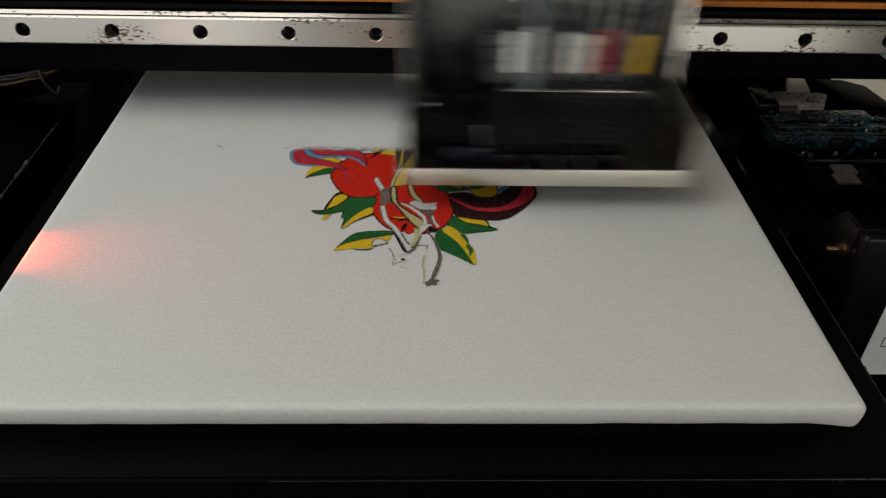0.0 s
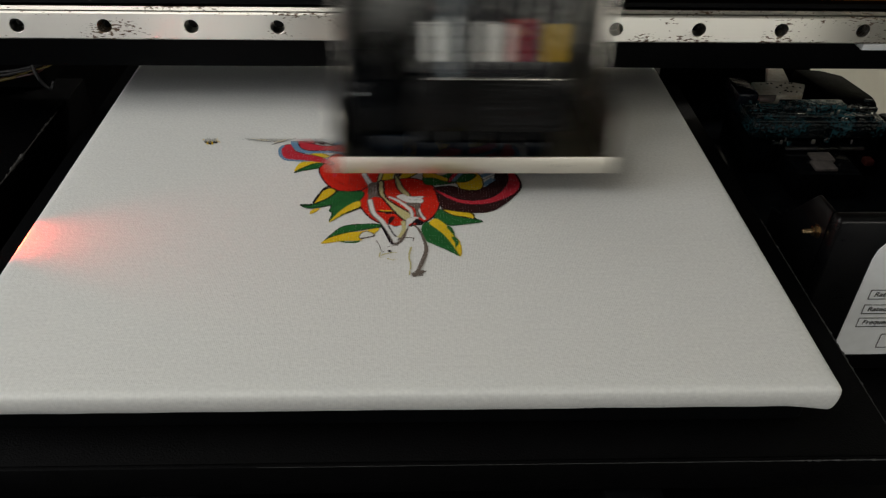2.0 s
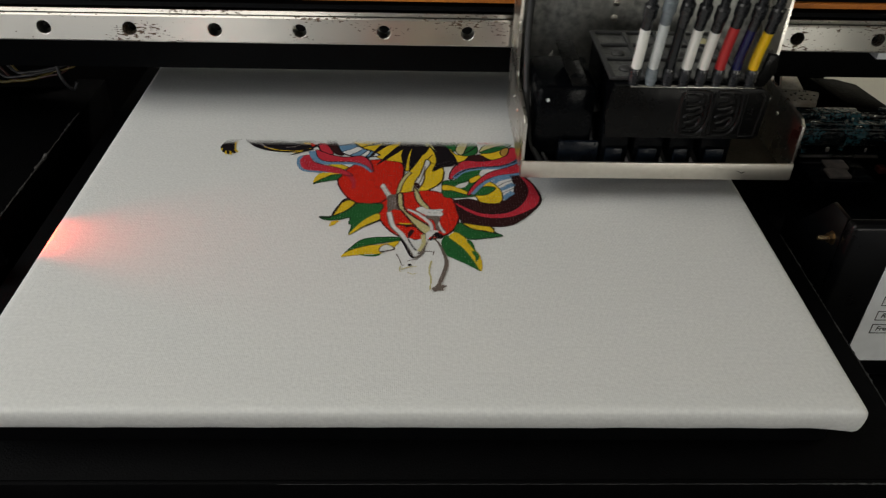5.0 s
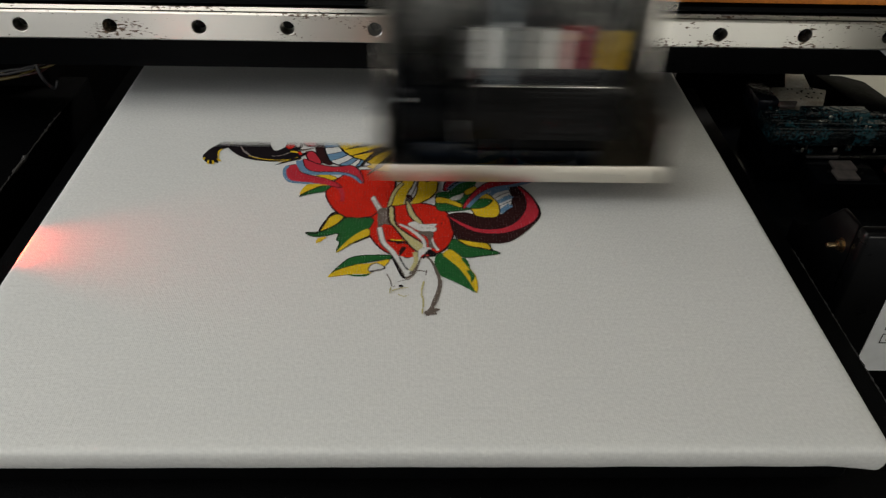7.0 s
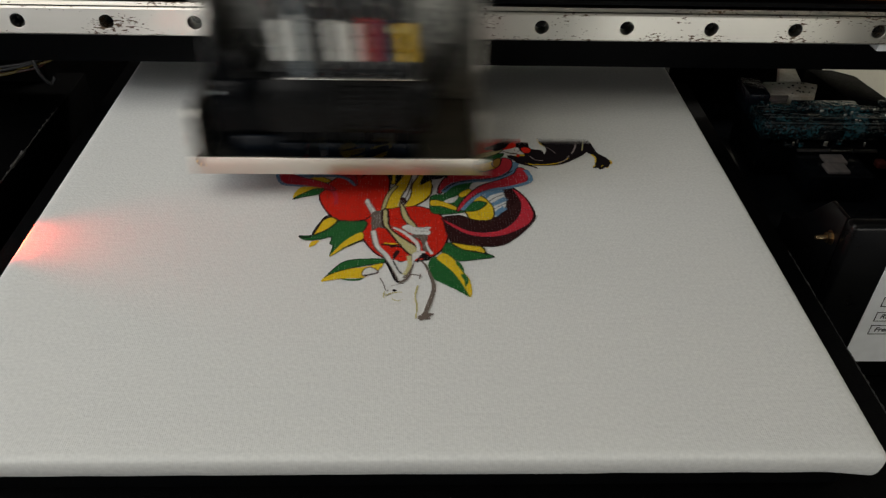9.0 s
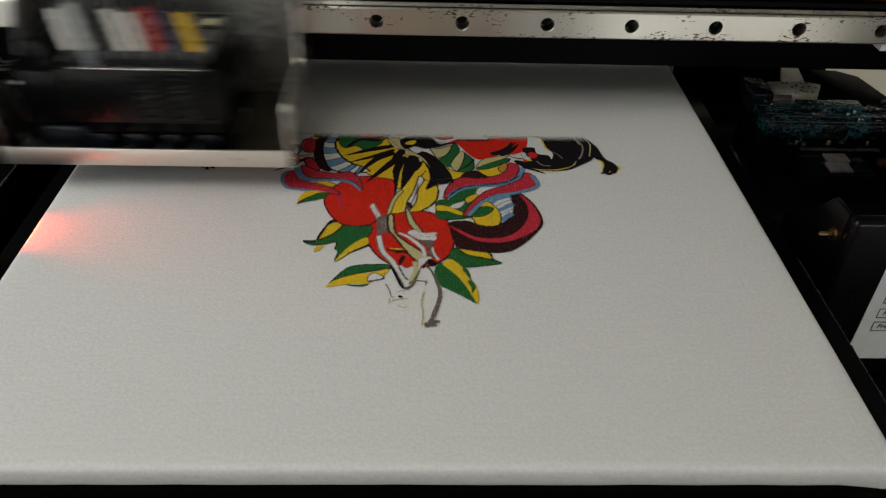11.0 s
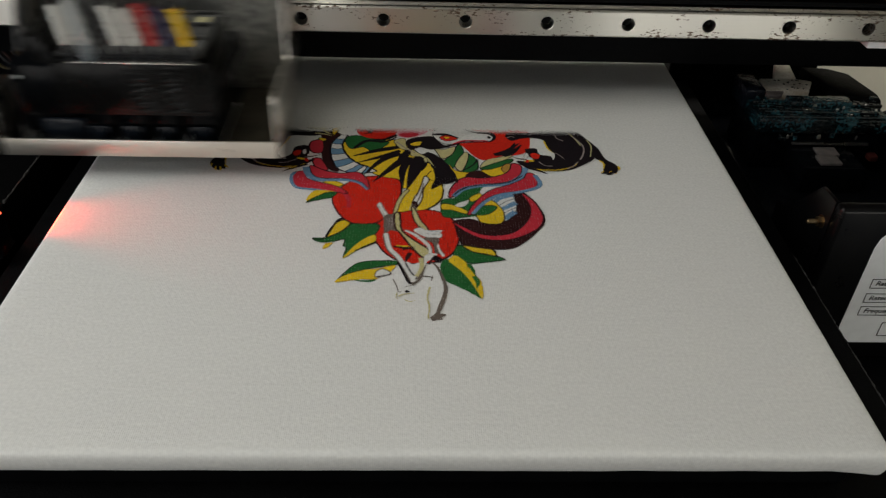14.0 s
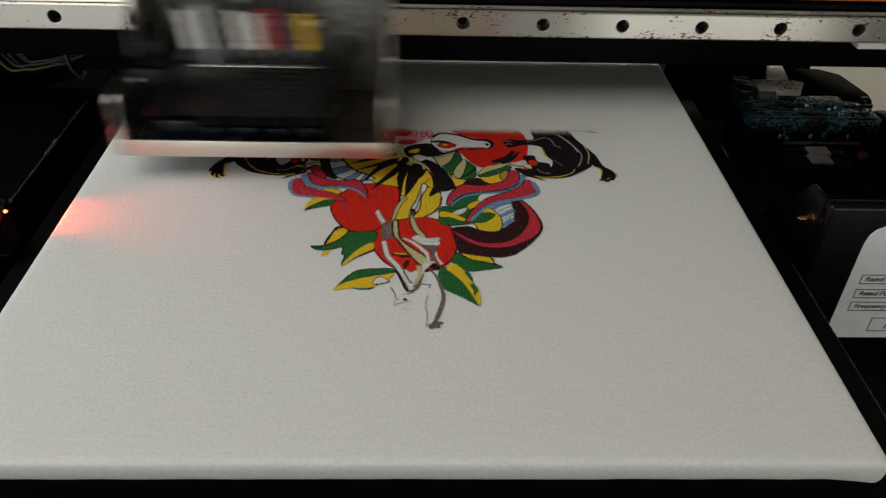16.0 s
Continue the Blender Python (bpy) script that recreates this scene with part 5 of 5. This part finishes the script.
        part("connector", tube_path([(x + lean, y - tip - 0.3 * h, high + h) for h in (-0.001, 0.006, 0.0065, 0.013, 0.0138)] + [(x + lean * 1.4, y - tip - 0.012, 0.18)], 0.0035, 14, [0.0032, 0.0032, 0.0039, 0.0039, 0.0027, 0.0027]), cap, tb)
    # the head sits a little raised on its studs
    for ob in t.children:
        if ob.name.split(".")[0] in ("head_body", "head_cover", "cover_edge", "frame_rib", "frame_boss", "frame_floor", "yellow_cap", "ink_tube"):
            ob.matrix_basis = pose(0.002, 0, 0.0026)
    # fittings beside the head
    part("damper_box", box(0.008, 0.046, -0.0965, -0.045, ZB + 0.0018, 0.0745, 0.004), M_PLASTIC, t)
    screw("damper_nub", (0.0153, -0.0965, 0.0655), (0, -1, 0), 0.0012, 0.0012, M_TUBE["clear"], t)
    part("damper_foot", box(0.0245, 0.051, -0.1005, -0.0968, ZB + 0.0018, 0.0385, 0.0015), M_BLUEGREY, t)
    part("bracket", plate([(0.0215, 0.0905), (0.032, 0.0915), (0.051, 0.0575), (0.0445, 0.0555), (0.0375, 0.06)], "y", -0.094, -0.06, 0.0008), M_GREYPL, t)
    for k in range(3):
        part("bracket_slot", box(0.0285 + 0.0058 * k, 0.036 + 0.0058 * k, -0.0952, -0.0938, 0.0795 - 0.0085 * k, 0.0818 - 0.0085 * k, 0.0006), M_PLASTIC, t)
    part("bracket", plate([(0.1495, 0.0955), (0.156, 0.0945), (0.157, 0.084), (0.1425, 0.0575), (0.136, 0.06), (0.1485, 0.083)], "y", -0.0915, -0.088, 0.0006), M_GREYPL, t)
    part("cable", tube_path(spline([(0.022, -0.02, 0.185), (0.01, -0.03, 0.15), (0.0055, -0.05, 0.1), (0.0052, -0.068, 0.06), (0.008, -0.09, 0.034), (0.014, -0.102, 0.0235)], 8), 0.002, 10), M_RUBBER, t)
    part("flat_cable", tube_path(spline([(0.03, -0.02, 0.185), (0.014, -0.028, 0.14), (0.0072, -0.046, 0.095), (0.0068, -0.062, 0.065), (0.0115, -0.088, 0.036), (0.0185, -0.1, 0.0235)], 8), 0.0012, 8), M_TRAY, t)
    return t


carriage = print_carriage()


# ---- capping station, control housing, small fittings ----
def words(text, x, z, y, size, parent):
    c = bpy.data.curves.new("text", "FONT")
    c.body, c.size, c.shear, c.extrude = text, size, 0.2, 0.0001
    ob = new("lettering", c)
    me = bpy.data.meshes.new_from_object(ob.evaluated_get(bpy.context.evaluated_depsgraph_get()))
    bpy.data.objects.remove(ob)
    me.materials.clear()
    me.materials.append(M_PRINT)
    o = new("lettering", me)
    o.parent = parent
    o.matrix_basis = pose(x, y, z, 90, 0, 0)
    return o


def control_housing():
    t = thing("control_housing", "black steel housing with a white rating label", "control box")
    y = -0.168
    part("front_panel", box(0.225, 0.58, y, -0.158, -0.104, 0.0207, 0.003, seg=3), M_SATIN, t)
    part("side_wall", plate([(-0.1578, -0.104), (-0.1578, 0.0195), (-0.138, 0.0185), (-0.105, -0.02), (-0.0885, -0.024), (-0.0885, -0.104)], "x", 0.2253, 0.2283, 0.0008), M_SATIN, t)
    part("inner_floor", box(0.2299, 0.58, -0.1578, -0.0885, -0.104, -0.05, 0.001), M_BLACK, t)
    lab = part("label", plate([(0.2535, -0.0884), (0.42, -0.0884), (0.42, 0.0072), (0.27, 0.0072), (0.264, 0.0062), (0.259, 0.0035), (0.256, -0.001), (0.2545, -0.008)], "y", y - 0.0006, y - 0.0001), M_LABEL, t, "white paper rating label with boxed lines")
    rows = (("Rated V", -0.0324, -0.0402, 0.262), ("Rated Po", -0.0446, -0.0524, 0.2618), ("Frequency", -0.0557, -0.0636, 0.262))
    for text, za, zb, x in rows:
        for q in ((x, 0.33, za - 0.0005, za), (x, 0.33, zb, zb + 0.0005), (x, x + 0.0005, zb, za)):
            part("ruled_line", box(q[0], q[1], y - 0.0009, y - 0.0007, q[2], q[3]), M_PRINT, lab)
        words(text, x + 0.003, zb + 0.0024, y - 0.0009, 0.0054, lab)
    for q in ((0.2815, 0.33, -0.0704, -0.0699), (0.2815, 0.33, -0.0822, -0.0817), (0.2815, 0.282, -0.0822, -0.0699)):
        part("ruled_line", box(q[0], q[1], y - 0.0009, y - 0.0007, q[2], q[3]), M_PRINT, lab)
    words("M", 0.292, -0.0795, y - 0.0009, 0.0075, lab)
    part("rear_wall", box(0.2299, 0.58, -0.0882, -0.0845, -0.104, -0.05, 0.001), M_BLACK, t)


def brass_fitting():
    t = thing("brass_fitting", "small brass screw fitting on the black housing", "fitting")
    c = (0.2264, -0.15, -0.0004)
    part("washer", tube_path([(c[0], c[1], c[2]), (c[0] - 0.0012, c[1], c[2])], 0.0046, 18), M_BRASS, t)
    part("nut", tube_path([(c[0] - 0.0013, c[1], c[2]), (c[0] - 0.004, c[1], c[2])], 0.0034, 6), M_BRASS, t)
    part("stud", tube_path([(c[0] - 0.0041, c[1], c[2]), (c[0] - 0.0095, c[1], c[2]), (c[0] - 0.0105, c[1], c[2])], 0.0017, 12, [0.0017, 0.0017, 0.0012]), M_BRASS, t)


def capping_station():
    t = thing("capping_station", "ink-stained head capping station with a white wiper block", "capping station")
    rng = random.Random(11)
    part("base", box(0.2285, 0.37, -0.08, 0.12, -0.1045, -0.045, 0.003), M_PLASTIC, t)
    part("stand", box(0.235, 0.34, -0.0085, 0.05, -0.0448, -0.012, 0.003), M_PLASTIC, t)
    part("ink_block", box(0.2335, 0.338, -0.012, 0.024, -0.0118, 0.0015, 0.0025), M_INKSTAIN, t, "black block wet with blue-green ink")
    for k in range(5):
        y = -0.0112 + 0.0066 * k
        part("ledge", box(0.236 + 0.002 * (k % 2), 0.334 - 0.004 * (k % 3), y, y + 0.0042, 0.001, 0.003 + 0.0012 * (k % 2), 0.0006, seg=1), M_INKSTAIN, t)
    for _ in range(60):
        x, y, q = rng.uniform(0.236, 0.335), rng.uniform(-0.0165, 0.022), rng.uniform(0.0012, 0.004)
        z = 0.0025 if y > -0.011 else -0.0135
        part("ink_lump", box(x, x + q * 1.8, y, y + q, z - 0.002, z + rng.uniform(0.0005, 0.0025), 0.0005, seg=1), M_INKSTAIN, t)
    # metal specks that imitate highlights on the wet ink
    for _ in range(16):
        x, y, q = rng.uniform(0.24, 0.33), rng.uniform(-0.016, 0.018), rng.uniform(0.0006, 0.0014)
        z = 0.0045 if y > -0.011 else -0.0115
        part("wet_glint", box(x, x + q * 2, y, y + q, z - 0.003, z + 0.0006, 0.0003, seg=1), M_ALU, t, "bright speck standing in for a wet highlight")
    part("channel", box(0.262, 0.312, 0.006, 0.018, 0.0018, 0.0075, 0.001), M_INKSTAIN, t)
    part("chip", box(0.268, 0.275, -0.0035, 0.0, 0.0045, 0.0058, 0.0003), M_ALU, t, "small bright metal chip")
    part("wiper", plate([(0.252, 0.031), (0.288, 0.0325), (0.299, 0.054), (0.288, 0.0585), (0.255, 0.0585)], "z", -0.0116, 0.0035, 0.0015), M_SPONGE, t, "white block speckled with black ink")
    part("wiper_arm", plate([(0.268, 0.0588), (0.287, 0.0588), (0.294, 0.1), (0.284, 0.1)], "z", -0.004, 0.004, 0.001), M_SPONGE, t)
    for _ in range(22):
        x, y, q = rng.uniform(0.26, 0.292), rng.uniform(0.035, 0.056), rng.uniform(0.0004, 0.0011)
        part("ink_speck", tube_path([(x, y, 0.003), (x, y, 0.0038)], q, 8), M_INKSTAIN, t)
    part("wiper_side", box(0.234, 0.251, 0.028, 0.06, -0.0117, 0.0065, 0.002), M_BLUEGREY, t)
    part("wiper_foot", plate([(0.249, 0.0235), (0.262, 0.0235), (0.266, 0.0308), (0.251, 0.0308)], "z", 0.0017, 0.005, 0.0008), M_PAD, t)
    part("clip_bar", box(0.264, 0.326, -0.0125, -0.0095, -0.0215, -0.0195, 0.0005), M_ALU, t, "shiny metal bar")
    for x0, y0, y1 in ((0.2755, -0.0425, -0.0295), (0.279, -0.0292, -0.0165)):
        part("felt_pad", box(x0, x0 + 0.017, y0, y1, -0.0226, -0.0202, 0.0008), M_PAD, t, "dirty pinkish grey felt pad")
    part("pad_seat", box(0.262, 0.31, -0.046, -0.0088, -0.0449, -0.0227, 0.001), M_PLASTIC, t)
    part("cover", plate([(0.313, 0.03), (0.342, 0.0165), (0.3445, 0.03), (0.337, 0.07), (0.322, 0.081), (0.3, 0.083)], "z", -0.0448, 0.004, 0.002), M_BLACK, t)
    part("back_shield", box(0.2, 0.338, 0.125, 0.129, -0.1045, 0.03, 0.0008), M_BLACK, t)
    part("red_tab", box(0.329, 0.336, -0.016, -0.006, -0.034, -0.029, 0.001), M_WIRE["red"], t, "small dark red plastic tab")
    part("side_block", box(0.345, 0.4, -0.06, 0.02, -0.1045, -0.004, 0.004), M_PLASTIC, t)


def edge_sensor():
    t = thing("edge_sensor", "small black sensor with a glowing red lamp", "sensor")
    part("body", box(-0.301, -0.2905, -0.164, -0.15, -0.0236, 0.009, 0.0015), M_PLASTIC, t)
    part("lens", tube_path([(-0.2905, -0.157, 0.0035), (-0.2892, -0.157, 0.0035), (-0.2886, -0.157, 0.0035)], 0.001, 14, [0.001, 0.001, 0.0006]), M_RED, t, "glowing red lamp")
    part("foot", box(-0.36, -0.2915, -0.167, -0.147, -0.0255, -0.0237, 0.0005), M_PLASTIC, t)


def wiring():
    rng = random.Random(3)
    lines = (("yellow", 0.0, 0.0, 0.0012), ("grey", 0.006, 0.004, 0.0014), ("red", 0.012, 0.002, 0.0009), ("grey", 0.016, 0.008, 0.0012), ("yellow", 0.02, 0.006, 0.0008))
    for c, dx, dz, radius in lines:
        t = thing("cable", "thin " + c + " cable hanging under the gantry beam", "cable", "loose cables")
        pts = [(-0.408 + dx, 0.06, 0.032), (-0.385 + dx, 0.052, 0.0200 + dz), (-0.372 + dx, 0.05, 0.0055 + dz), (-0.359 + dx, 0.05, 0.0055 + dz), (-0.346 + dx, 0.05 + rng.uniform(-0.004, 0.004), 0.0075 + dz), (-0.328 + dx, 0.052, 0.0130 + dz), (-0.315 + dx * 0.5, 0.058, 0.0335)]
        part("wire", tube_path(spline(pts, 8), radius, 8), M_WIRE[c], t)
    t = thing("cable_clip", "small clear plastic cable clip under the beam", "cable clip")
    part("loop", tube_path(spline([(-0.323, 0.052, 0.033), (-0.322, 0.049, 0.016), (-0.319, 0.048, 0.006), (-0.314, 0.05, -0.0015), (-0.311, 0.052, 0.004)], 8), 0.0014, 8), M_WIRE["grey"], t)


control_housing()
brass_fitting()
capping_station()
edge_sensor()
wiring()


# ---- what moves ----
def motions():
    feed = [
        (0, 0.0000),
        (0.5, -0.0005),
        (1, -0.0011),
        (1.5, -0.0035),
        (2, -0.0064),
        (2.5, -0.0087),
        (3, -0.0116),
        (3.5, -0.0134),
        (4, -0.0168),
        (4.5, -0.0177),
        (7, -0.0276),
        (7.5, -0.0306),
        (8, -0.0326),
        (8.5, -0.0353),
        (9, -0.0378),
        (11.5, -0.0521),
        (12, -0.0538),
        (12.5, -0.0558),
        (13, -0.0579),
        (13.5, -0.0592),
        (14, -0.0610),
        (14.5, -0.0638),
        (15, -0.0674),
        (15.5, -0.0704),
        (16, -0.0723),
    ]
    walk(shirt, [(t, pose(0, y, 0)) for t, y in feed])
    walk(board, [(t, pose(0, y, 0)) for t, y in feed])
    # each band of ink comes up through the cloth as the head lays it down
    ts, ys = [r[0] for r in feed], [r[1] for r in feed]
    for ob, y in bands:
        when = next((i / 10 for i in range(161) if y + np.interp(i / 10, ts, ys) <= PRINT_Y / 1000), None)
        low, high = pose(0, 0, -0.004), pose(0, 0, 0.0004)
        if when is None:
            walk(ob, [(0, low), (16, low)])
        elif when < 0.2:
            walk(ob, [(0, high), (16, high)])
        else:
            walk(ob, [(0, low), (when - 0.1, low), (when, high), (16, high)])
    walk(carriage, [
        (0, pose(-0.0394, 0, 0)),
        (0.1, pose(-0.1244, 0, 0)),
        (0.2, pose(-0.2103, 0, 0)),
        (0.3, pose(-0.2917, 0, 0)),
        (0.4, pose(-0.3691, 0, 0)),
        (0.5, pose(-0.4331, 0, 0)),
        (0.6, pose(-0.3930, 0, 0)),
        (0.7, pose(-0.3179, 0, 0)),
        (0.8, pose(-0.3126, 0, 0)),
        (0.9, pose(-0.3785, 0, 0)),
        (1, pose(-0.4332, 0, 0)),
        (1.1, pose(-0.4362, 0, 0)),
        (1.2, pose(-0.4339, 0, 0)),
        (1.3, pose(-0.3747, 0, 0)),
        (1.4, pose(-0.2633, 0, 0)),
        (1.5, pose(-0.1763, 0, 0)),
        (1.6, pose(-0.0894, 0, 0)),
        (1.7, pose(-0.0082, 0, 0)),
        (1.8, pose(0.0428, 0, 0)),
        (1.9, pose(0.0082, 0, 0)),
        (2, pose(-0.0746, 0, 0)),
        (2.1, pose(-0.1561, 0, 0)),
        (2.2, pose(-0.2405, 0, 0)),
        (2.3, pose(-0.3128, 0, 0)),
        (2.4, pose(-0.3156, 0, 0)),
        (2.5, pose(-0.2403, 0, 0)),
        (2.6, pose(-0.1484, 0, 0)),
        (2.7, pose(-0.0693, 0, 0)),
        (2.8, pose(0.0155, 0, 0)),
        (2.9, pose(0.0471, 0, 0)),
        (3, pose(-0.0083, 0, 0)),
        (3.1, pose(-0.0889, 0, 0)),
        (3.2, pose(-0.1722, 0, 0)),
        (3.3, pose(-0.2568, 0, 0)),
        (3.4, pose(-0.3186, 0, 0)),
        (3.5, pose(-0.2947, 0, 0)),
        (3.6, pose(-0.2208, 0, 0)),
        (3.7, pose(-0.1397, 0, 0)),
        (3.8, pose(-0.0527, 0, 0)),
        (3.9, pose(0.0267, 0, 0)),
        (4, pose(0.0411, 0, 0)),
        (4.1, pose(-0.0217, 0, 0)),
        (4.2, pose(-0.1112, 0, 0)),
        (4.3, pose(-0.1931, 0, 0)),
        (4.4, pose(-0.2757, 0, 0)),
        (4.5, pose(-0.3249, 0, 0)),
        (4.6, pose(-0.2816, 0, 0)),
        (4.7, pose(-0.1995, 0, 0)),
        (4.8, pose(-0.1089, 0, 0)),
        (4.9, pose(-0.0269, 0, 0)),
        (5, pose(0.0313, 0, 0)),
        (5.1, pose(0.0194, 0, 0)),
        (5.2, pose(-0.0486, 0, 0)),
        (5.3, pose(-0.1305, 0, 0)),
        (5.4, pose(-0.2145, 0, 0)),
        (5.5, pose(-0.2877, 0, 0)),
        (5.6, pose(-0.3067, 0, 0)),
        (5.7, pose(-0.2577, 0, 0)),
        (5.8, pose(-0.1803, 0, 0)),
        (5.9, pose(-0.0962, 0, 0)),
        (6, pose(-0.0130, 0, 0)),
        (6.1, pose(0.0339, 0, 0)),
        (6.2, pose(0.0097, 0, 0)),
        (6.3, pose(-0.0665, 0, 0)),
        (6.4, pose(-0.1522, 0, 0)),
        (6.5, pose(-0.2344, 0, 0)),
        (6.6, pose(-0.3003, 0, 0)),
        (6.7, pose(-0.3032, 0, 0)),
        (6.8, pose(-0.2245, 0, 0)),
        (6.9, pose(-0.1406, 0, 0)),
        (7, pose(-0.0544, 0, 0)),
        (7.1, pose(0.0283, 0, 0)),
        (7.2, pose(0.0430, 0, 0)),
        (7.3, pose(-0.0203, 0, 0)),
        (7.4, pose(-0.1051, 0, 0)),
        (7.5, pose(-0.1936, 0, 0)),
        (7.6, pose(-0.2672, 0, 0)),
        (7.7, pose(-0.3193, 0, 0)),
        (7.8, pose(-0.2793, 0, 0)),
        (7.9, pose(-0.2083, 0, 0)),
        (8, pose(-0.1182, 0, 0)),
        (8.1, pose(-0.0069, 0, 0)),
        (8.2, pose(0.0492, 0, 0)),
        (8.3, pose(0.0169, 0, 0)),
        (8.4, pose(-0.0639, 0, 0)),
        (8.5, pose(-0.1474, 0, 0)),
        (8.6, pose(-0.2331, 0, 0)),
        (8.7, pose(-0.3076, 0, 0)),
        (8.8, pose(-0.3162, 0, 0)),
        (8.9, pose(-0.2402, 0, 0)),
        (9, pose(-0.1625, 0, 0)),
        (9.1, pose(-0.0768, 0, 0)),
        (9.2, pose(0.0125, 0, 0)),
        (9.3, pose(0.0342, 0, 0)),
        (9.4, pose(0.0177, 0, 0)),
        (9.5, pose(-0.0542, 0, 0)),
        (9.6, pose(-0.1405, 0, 0)),
        (9.7, pose(-0.2230, 0, 0)),
        (9.8, pose(-0.2880, 0, 0)),
        (9.9, pose(-0.3033, 0, 0)),
        (10, pose(-0.2509, 0, 0)),
        (10.1, pose(-0.1723, 0, 0)),
        (10.2, pose(-0.0737, 0, 0)),
        (10.3, pose(0.0155, 0, 0)),
        (10.4, pose(0.0363, 0, 0)),
        (10.5, pose(-0.0154, 0, 0)),
        (10.6, pose(-0.0973, 0, 0)),
        (10.7, pose(-0.1817, 0, 0)),
        (10.8, pose(-0.2629, 0, 0)),
        (10.9, pose(-0.3110, 0, 0)),
        (11, pose(-0.2858, 0, 0)),
        (11.1, pose(-0.2091, 0, 0)),
        (11.2, pose(-0.1282, 0, 0)),
        (11.3, pose(-0.0372, 0, 0)),
        (11.4, pose(0.0393, 0, 0)),
        (11.5, pose(0.0192, 0, 0)),
        (11.6, pose(-0.0625, 0, 0)),
        (11.7, pose(-0.1521, 0, 0)),
        (11.8, pose(-0.2362, 0, 0)),
        (11.9, pose(-0.3116, 0, 0)),
        (12, pose(-0.3133, 0, 0)),
        (12.1, pose(-0.2412, 0, 0)),
        (12.2, pose(-0.1536, 0, 0)),
        (12.3, pose(-0.0711, 0, 0)),
        (12.4, pose(0.0174, 0, 0)),
        (12.5, pose(0.0409, 0, 0)),
        (12.6, pose(-0.0093, 0, 0)),
        (12.7, pose(-0.0934, 0, 0)),
        (12.8, pose(-0.1768, 0, 0)),
        (12.9, pose(-0.2612, 0, 0)),
        (13, pose(-0.3163, 0, 0)),
        (13.1, pose(-0.2858, 0, 0)),
        (13.2, pose(-0.2096, 0, 0)),
        (13.3, pose(-0.1224, 0, 0)),
        (13.4, pose(-0.0355, 0, 0)),
        (13.5, pose(0.0377, 0, 0)),
        (13.6, pose(0.0329, 0, 0)),
        (13.7, pose(-0.0449, 0, 0)),
        (13.8, pose(-0.1390, 0, 0)),
        (13.9, pose(-0.2230, 0, 0)),
        (14, pose(-0.3007, 0, 0)),
        (14.1, pose(-0.3161, 0, 0)),
        (14.2, pose(-0.2469, 0, 0)),
        (14.3, pose(-0.1619, 0, 0)),
        (14.4, pose(-0.0813, 0, 0)),
        (14.5, pose(0.0079, 0, 0)),
        (14.6, pose(0.0503, 0, 0)),
        (14.7, pose(0.0029, 0, 0)),
        (14.8, pose(-0.1134, 0, 0)),
        (14.9, pose(-0.1981, 0, 0)),
        (15, pose(-0.2834, 0, 0)),
        (15.1, pose(-0.3127, 0, 0)),
        (15.2, pose(-0.2725, 0, 0)),
        (15.3, pose(-0.1880, 0, 0)),
        (15.4, pose(-0.1060, 0, 0)),
        (15.5, pose(-0.0273, 0, 0)),
        (15.6, pose(0.0392, 0, 0)),
        (15.7, pose(0.0233, 0, 0)),
        (15.8, pose(-0.0574, 0, 0)),
        (15.9, pose(-0.1470, 0, 0)),
        (16, pose(-0.2294, 0, 0)),
    ])


motions()
